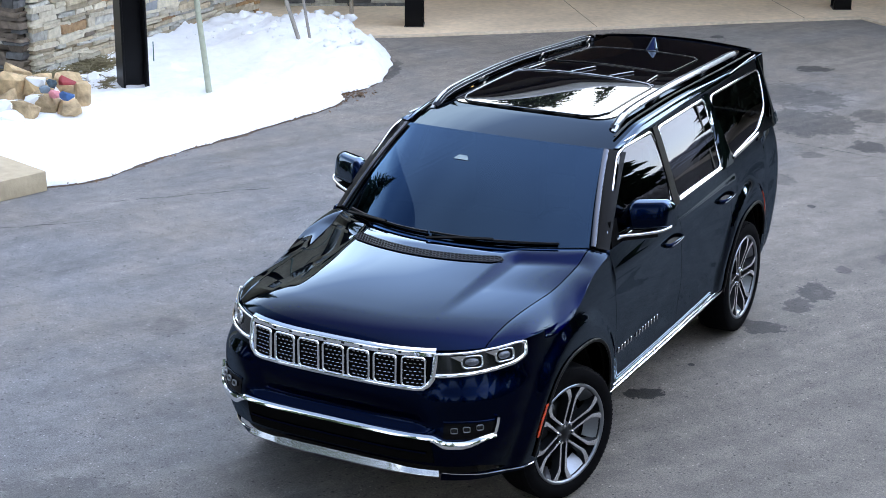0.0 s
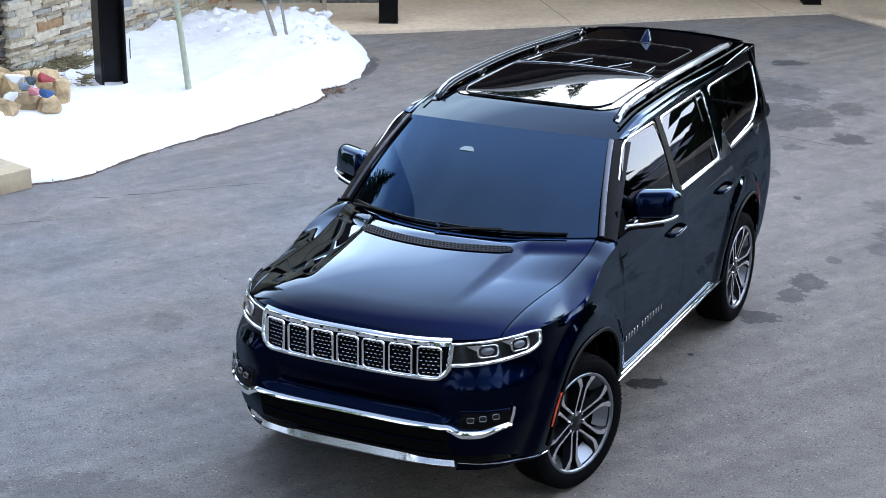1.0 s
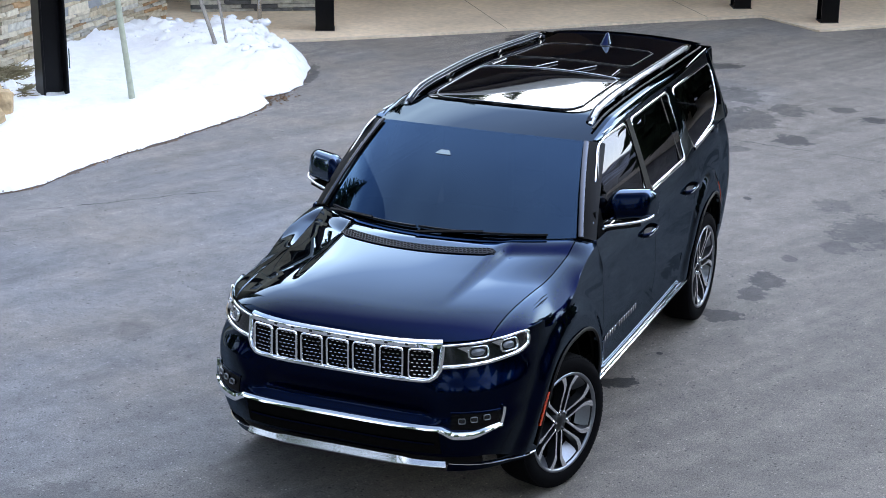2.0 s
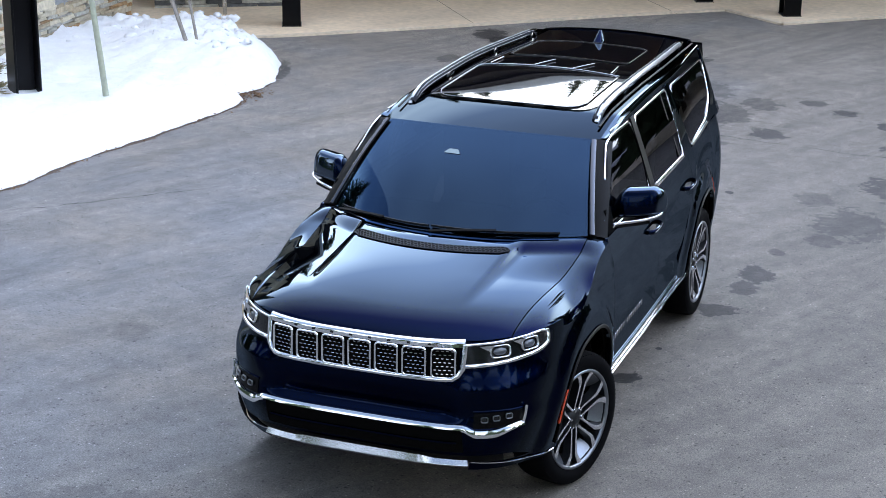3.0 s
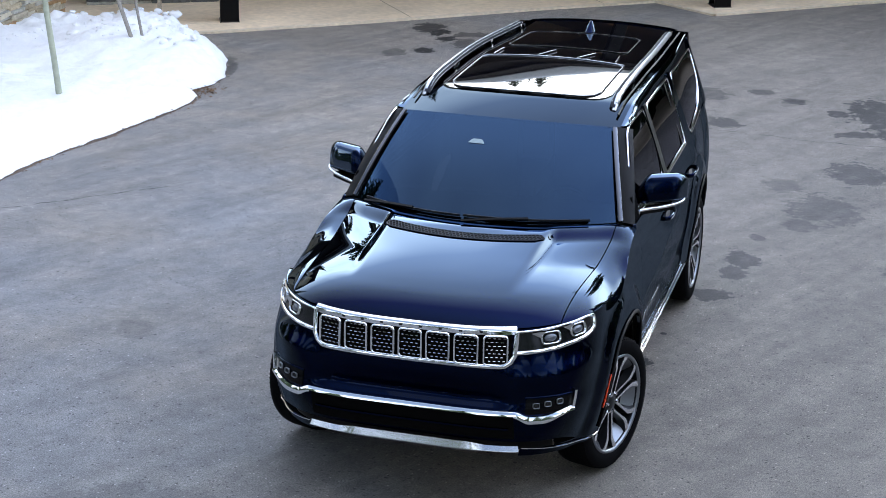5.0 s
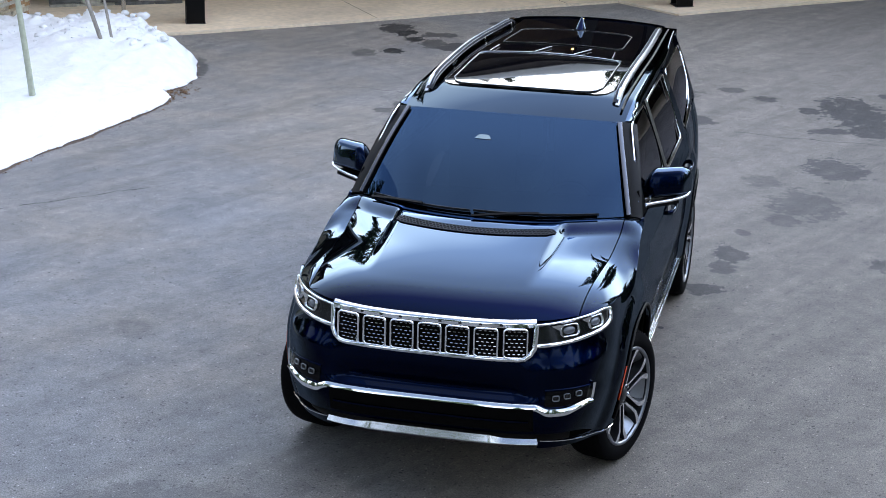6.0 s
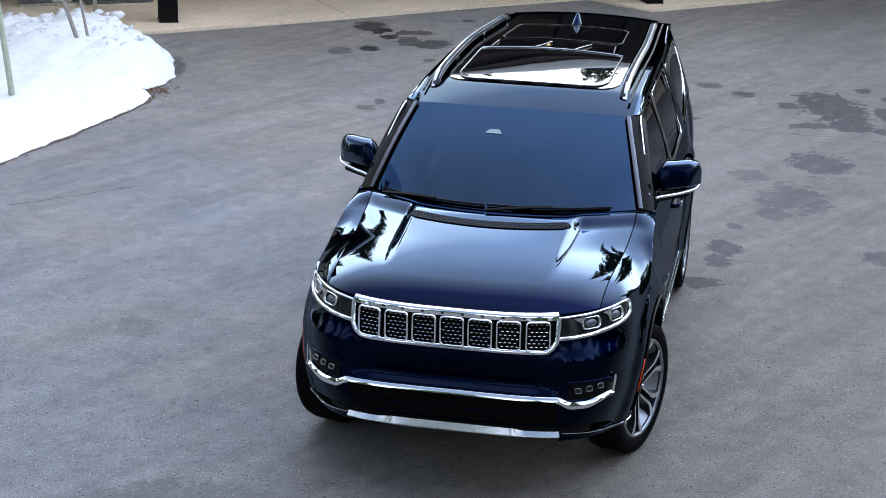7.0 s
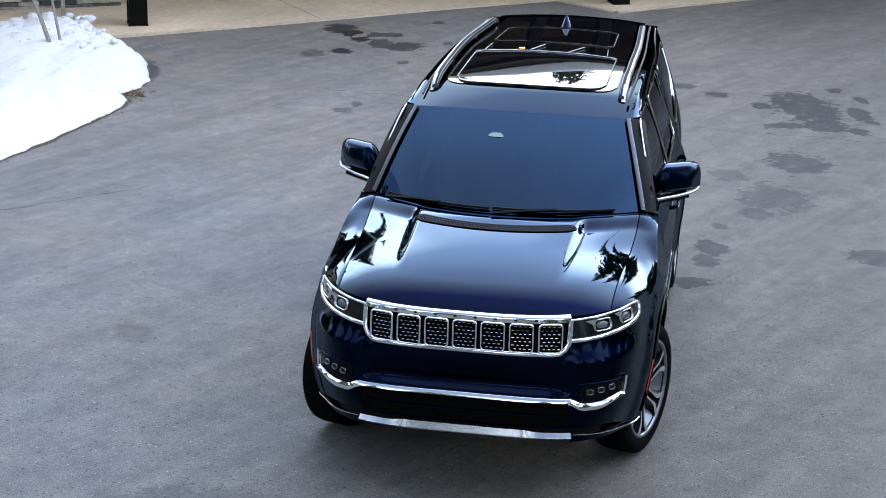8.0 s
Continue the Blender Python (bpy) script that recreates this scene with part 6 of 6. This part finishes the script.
# wheels ---------------------------------------------------------------------
def build_wheel():
    """A wheel about the x axis with its face to +x."""
    w = new("wheel")
    R, hw = TYRE_R + 0.005, 0.118
    prof = [(0.300, -hw * 0.86), (0.322, -hw), (0.35, -hw * 1.04), (R - 0.022, -hw * 0.98), (R - 0.006, -hw * 0.86), (R, -hw * 0.6), (R, hw * 0.6), (R - 0.006, hw * 0.86), (R - 0.022, hw * 0.98), (0.35, hw * 1.04), (0.328, hw), (0.312, hw * 0.96), (0.302, hw * 0.90)]
    v, f = lathe(prof, 64)
    put("tyre", mesh_of("tyre", v, [tuple(reversed(q)) for q in f]), RUBBER, w, "black road tyre")
    # tread blocks
    bm = bmesh.new()
    for i in range(84):
        a = 2 * math.pi * i / 84
        rot = Matrix.Rotation(a, 4, "X")
        drop = 0.0085
        for x, wd in ((-0.092, 0.031), (-0.045, 0.036), (0.0, 0.036), (0.045, 0.036), (0.092, 0.031)):
            tmp = Matrix.Translation((x, 0, R - 0.0062 - (drop if abs(x) > 0.09 else 0))) @ Matrix.Rotation(0.25 if x else -0.25, 4, "Z") @ Matrix.Diagonal((wd, 0.0255, 0.012, 1))
            bmesh.ops.create_cube(bm, size=1.0, matrix=rot @ tmp)
    part("tread", bm, RUBBER, w, smooth=False)
    v, f = lathe([(0.299, 0.116), (0.296, 0.122), (0.288, 0.123), (0.280, 0.116), (0.277, 0.108)], 64)
    put("rim_lip", mesh_of("rim_lip", v, [tuple(reversed(q)) for q in f]), POCKET_SILVER, w, "machined alloy rim lip")
    v, f = lathe([(0.277, 0.108), (0.272, 0.08), (0.262, 0.03), (0.255, -0.12)], 64)
    put("rim_barrel", mesh_of("rim_barrel", v, [tuple(reversed(q)) for q in f]), RIM_DARK, w, "dark rim barrel")
    v, f = lathe([(0.262, 0.02), (0.26, -0.03), (0.05, -0.03)], 48)
    put("brake_shadow", mesh_of("brake_shadow", v, [tuple(reversed(q)) for q in f]), DARK, w)
    v, f = lathe([(0.185, 0.012), (0.185, 0.028), (0.09, 0.028)], 40)
    put("brake_disc", mesh_of("brake_disc", v, [tuple(reversed(q)) for q in f]), RIM_DARK, w, "steel brake disc")
    sections = ((0.052, 0.46, 0.0075, 0.082), (0.075, 0.325, 0.007, 0.086), (0.11, 0.22, 0.007, 0.091), (0.155, 0.155, 0.0075, 0.097), (0.20, 0.125, 0.0095, 0.104), (0.222, 0.135, 0.013, 0.107), (0.262, 0.205, 0.017, 0.112), (0.288, 0.265, 0.024, 0.113))
    for i in range(12):
        base = 2 * math.pi * (i // 2) / 6 + 0.35
        sg = 1 if i % 2 else -1
        rows_f, rows_s = [], []
        for r, ang, wd, xo in sections:
            a = base + sg * ang
            c = Vector((xo, r * math.cos(a), r * math.sin(a)))
            t = Vector((0, -math.sin(a), math.cos(a)))
            rows_f.append([c - t * wd, c + Vector((0.003, 0, 0)), c + t * wd])
            rows_s.append([c - t * wd + Vector((-0.001, 0, 0)), c - t * (wd + 0.007) + Vector((-0.055, 0, 0)), c + t * (wd + 0.007) + Vector((-0.055, 0, 0)), c + t * wd + Vector((-0.001, 0, 0))])
        made = []
        for rows in (rows_f, rows_s):
            v, f = grid(rows)
            bm = bmesh.new()
            me = mesh_of("tmp", v, f)
            bm.from_mesh(me)
            bpy.data.meshes.remove(me)
            bmesh.ops.recalc_face_normals(bm, faces=bm.faces)
            if rows is rows_f and sum(q.normal.x for q in bm.faces) < 0:
                bmesh.ops.reverse_faces(bm, faces=bm.faces)
            made.append(bm)
        s = part("spoke", made[0], RIM_FACE, w, "bright machined spoke", sharp=60)
        part("spoke_flank", made[1], RIM_DARK, s, "dark painted spoke flank", sharp=60)
        if sg > 0:
            a0, a1 = base + 0.27, base + 2 * math.pi / 6 - 0.27
            rows = [[(xo - 0.008, r * math.cos(a), r * math.sin(a)) for r, xo in ((0.215, 0.040), (0.277, 0.108))] for a in lin(a0, a1, 6)]
            v, f = grid(rows)
            put("pocket_insert", mesh_of("pocket_insert", v, f), POCKET_SILVER, s, "silver pocket facet")
    v, f = lathe([(0.0, 0.094), (0.030, 0.093), (0.036, 0.088), (0.062, 0.080), (0.07, 0.03)], 32)
    put("hub_cap", mesh_of("hub_cap", v, [tuple(reversed(q)) for q in f]), RIM_DARK, w, "dark centre cap")
    for i in range(6):
        a = 2 * math.pi * i / 6 + 0.35 + math.pi / 6
        bm = bmesh.new()
        bmesh.ops.create_cone(bm, cap_ends=True, segments=10, radius1=0.011, radius2=0.008, depth=0.03, matrix=Matrix.Translation((0.083, 0.057 * math.cos(a), 0.057 * math.sin(a))) @ Matrix.Rotation(radians(90), 4, "Y"))
        part("lug_nut", bm, CHROME, w)
    for piece in w.children:
        if not piece.name.startswith(("tyre", "tread")):
            piece.scale = (0.96, 1.04, 1.04)
    return w


STEER = -17
wheel = build_wheel()
wheel.parent = car
wheel.matrix_basis = pose(0.897, AX_F, AXLE_Z, rz=STEER)
for x, y, rz, roll in ((0.884, AX_R, 0, 40), (-0.897, AX_F, 180 + STEER, 10), (-0.884, AX_R, 180, 65)):
    copy_thing(wheel, pose(x, y, AXLE_Z, rz=rz) @ Matrix.Rotation(radians(roll), 4, "X"))


# mirrors, rails, handles, wipers, badges --------------------------------------
def build_mirror(side):
    """A wing mirror: a full, flat-bottomed cap on a chrome strip that runs in to the door."""
    rows = []
    for i in range(25):
        u = i / 24
        x = 0.905 + 0.300 * u
        grow = min(1.0, u / 0.30)
        tip = math.sqrt(max(0.0, 1 - max(0.0, (u - 0.72) / 0.28) ** 2.6))
        low = 1.368 + 0.020 * u
        top = low + 0.02 + 0.166 * (0.35 + 0.65 * (1 - (1 - grow) ** 2)) * (0.45 + 0.55 * tip) * (1 - 0.06 * u)
        front = 0.975 - 0.112 * (0.6 + 0.4 * grow) * (0.35 + 0.65 * tip) + 0.03 * u * u
        back = 1.035 + 0.01 * u
        row = []
        for j in range(24):
            a = 2 * math.pi * j / 24
            ca, sa = math.cos(a), math.sin(a)
            dy = math.copysign(abs(ca) ** 0.62, ca)
            dz = math.copysign(abs(sa) ** (0.62 if sa > 0 else 0.4), sa)
            yy = (front + back) / 2 + (back - front) / 2 * dy
            zz = (top + low) / 2 + (top - low) / 2 * dz
            yy += 0.030 * max(0.0, (zz - low) / 0.15) * (1 - dy) / 2 + 0.10 * u - 0.015
            row.append(mirrored((x, yy, zz), side))
        row.append(row[0])
        rows.append(row)
    v, f = grid(rows)
    n0 = len(rows[0])
    f.append(tuple(range(n0 - 1)))
    f.append(tuple(reversed([24 * n0 + k for k in range(n0 - 1)])))
    cap = put("side_mirror", mesh_of("side_mirror", v, [tuple(reversed(q)) for q in f] if side < 0 else f), PAINT, car, "navy wing mirror with chrome base strip")
    rows = [[mirrored((x, 1.06 + 0.3 * (x - 1.0), z), side) for z in (1.39, 1.52)] for x in (0.97, 1.17)]
    vv, ff = grid(rows)
    put("mirror_glass", mesh_of("mirror_glass", vv, ff if side > 0 else [tuple(reversed(q)) for q in ff]), CHROME, cap, "mirror glass")
    tube("mirror_strip", [mirrored(p, side) for p in smooth_path([(0.865, 0.72, 1.350), (0.97, 0.828, 1.360), (1.07, 0.886, 1.371), (1.145, 0.936, 1.383), (1.183, 0.980, 1.392), (1.197, 1.03, 1.398)], 7)], oval(0.017, 0.019, 12), CHROME, cap, "chrome strip", up=(0, 0, 1))
    tube("mirror_arm", [mirrored(p, side) for p in ((0.90, 0.87, 1.332), (0.97, 0.935, 1.338), (1.04, 0.965, 1.346), (1.12, 1.0, 1.360))], [(-0.06, -0.016), (0.05, -0.016), (0.05, 0.016), (-0.06, 0.016)], PLASTIC, cap, up=(0, 0, 1))


def build_rail(side):
    def rp(y, h):
        p = roof_pt(0.865, y)
        return mirrored(Vector((p.x + 0.004, y, p.z + h)), side)
    def facing(prof):
        return [(side * a, b) for a, b in prof]
    path = [rp(1.40, -0.004), rp(1.44, 0.010), rp(1.52, 0.027), rp(1.64, 0.037)] + [rp(y, 0.041) for y in lin(1.8, 3.7, 24)] + [rp(3.82, 0.036), rp(3.90, 0.014)]
    r = tube("roof_rail", path, facing(((-0.022, -0.016), (0.022, -0.016), (0.024, 0.002), (0.014, 0.014), (-0.015, 0.014), (-0.024, 0.004))), VENT, car, "black roof rail with satin silver cap", up=(0, 0, 1))
    tube("rail_cap", [p + Vector((side * 0.020, 0, 0.000)) for p in path[1:-1]], facing(((-0.012, -0.010), (0.009, -0.010), (0.009, 0.003), (-0.002, 0.017), (-0.012, 0.017))), RAIL, r, "satin silver cap strip", up=(0, 0, 1))
    for k in (-1, 1):
        tube("rail_edge", [p + Vector((-side * (0.020 + 0.003 * k), 0, 0.002 - 0.010 * k)) for p in path[1:-1]], oval(0.004, 0.004, 6), RIM_GREY, r, "thin grey rail edge", up=(0, 0, 1))
    tube("rail_tip", [rp(1.385, -0.018), rp(1.41, -0.006), rp(1.45, 0.010), rp(1.52, 0.027), rp(1.56, 0.032)], facing(((-0.008, -0.016), (0.027, -0.016), (0.029, 0.004), (0.017, 0.018), (0.0, 0.018), (-0.008, 0.004))), RAIL, r, "silver rail tip", up=(0, 0, 1))
    for y in (2.08, 3.05, 3.84):
        part("rail_foot", box_bm(0.046, 0.16, 0.05, 0.012, rp(y, -0.004)), BLACK_GLOSS, r)
    path = [rp(y, 0.012) + Vector((side * 0.055, 0, -0.012)) for y in lin(1.3, 4.1, 30)]
    tube("roof_ditch_trim", path, oval(0.016, 0.012, 6), PLASTIC, car, "black roof ditch moulding")
    path = [mirrored(Vector((side_x(y, WIN_TOP + 0.03) - 0.004, y, WIN_TOP + 0.028)), side) for y in lin(1.28, 4.08, 30)]
    tube("drip_trim", path, oval(0.010, 0.010, 8), RAIL, car, "thin satin drip moulding")


def build_handle(side, y, z=1.135):
    s = s_of_y(y)
    path = [mirrored(on_hull(s_of_y(y + d), z + 0.004 * math.sin(d * 9), o), side) for d, o in ((-0.12, 0.004), (-0.10, 0.034), (-0.05, 0.042), (0.05, 0.042), (0.10, 0.034), (0.12, 0.004))]
    h = tube("door_handle", path, oval(0.032, 0.018, 8), PAINT, car, "navy pull handle", up=(side, 0, 0))
    tube("handle_strip", [p + Vector((side * 0.009, 0, 0.0)) for p in path[1:-1]], oval(0.006, 0.003, 6), RAIL, h, up=(side, 0, 0))
    pts = [[mirrored(on_hull(s_of_y(y + d), z - 0.005 + e, 0.0025), side) for e in (-0.03, 0, 0.03)] for d in lin(-0.09, 0.09, 6)]
    sheet("handle_cup", pts, BLACK_GLOSS, h, flip=(side < 0))


def build_wiper(x0, x1, v0, v1):
    n = Vector((0, -0.6, 0.75)).normalized()
    arm0 = wind_pt(x0 / 0.83, 0.0) + Vector((0, -0.03, 0.0))
    p = [wind_pt((x0 + (x1 - x0) * u) / 0.83, v0 + (v1 - v0) * u) + n * 0.018 for u in lin(0, 1, 14)]
    w = tube("wiper", p, [(-0.004, -0.010), (0.004, -0.010), (0.008, 0.002), (0.0, 0.008), (-0.008, 0.002)], PLASTIC, car, "black wiper blade", up=tuple(n))
    tube("wiper_arm", [arm0 + Vector((0, -0.01, 0.012)), (arm0 + p[7]) / 2 + n * 0.02, p[7] + n * 0.012], [(-0.009, -0.006), (0.009, -0.006), (0.007, 0.006), (-0.007, 0.006)], PLASTIC, w, up=tuple(n))


for side in LEFT_RIGHT:
    build_mirror(side)
    build_rail(side)
    build_handle(side, 1.56, 1.125)
    build_handle(side, 2.60, 1.135)
build_wiper(-0.76, -0.06, 0.02, 0.03)
build_wiper(-0.04, 0.70, 0.035, 0.02)
# cowl between hood and screen
_pts = [[wind_pt(a, v) + Vector((0, 0.0, -0.026)) for v in lin(-0.02, 0.02, 4)] for a in lin(-1, 1, 30)]
sheet("cowl", _pts, DARK, car, "black plastic cowl")
# shark-fin aerial
_rows = []
for i in range(9):
    u = i / 8
    L, W = 0.17 * (1 - u) ** 0.9 + 0.012, 0.038 * (1 - u) ** 0.8 + 0.004
    _rows.append([Vector((W * math.sin(a), 3.70 + 0.035 * u + L / 2 * math.cos(a), roof_pt(0, 3.68).z + 0.004 + 0.078 * u)) for a in lin(0, 2 * math.pi, 17)])
_v, _f = grid(_rows)
put("roof_aerial", mesh_of("roof_aerial", _v, _f), PAINT, car, "navy shark-fin aerial")
# door badge as a row of plain raised bars
for side in LEFT_RIGHT:
    for y in [0.68 + 0.052 * k for k in range(5)] + [0.98 + 0.05 * k for k in range(8)]:
        c = mirrored(on_hull(s_of_y(y), 0.675, 0.004), side)
        part("badge_bar", box_bm(0.004, 0.015, 0.034, 0.001, c - Vector((0, 0, 0.017)), None, 1), SATIN, car, "small satin badge bar", smooth=False)


# ---------------------------------------------------------------- laid stones last
build_wall()
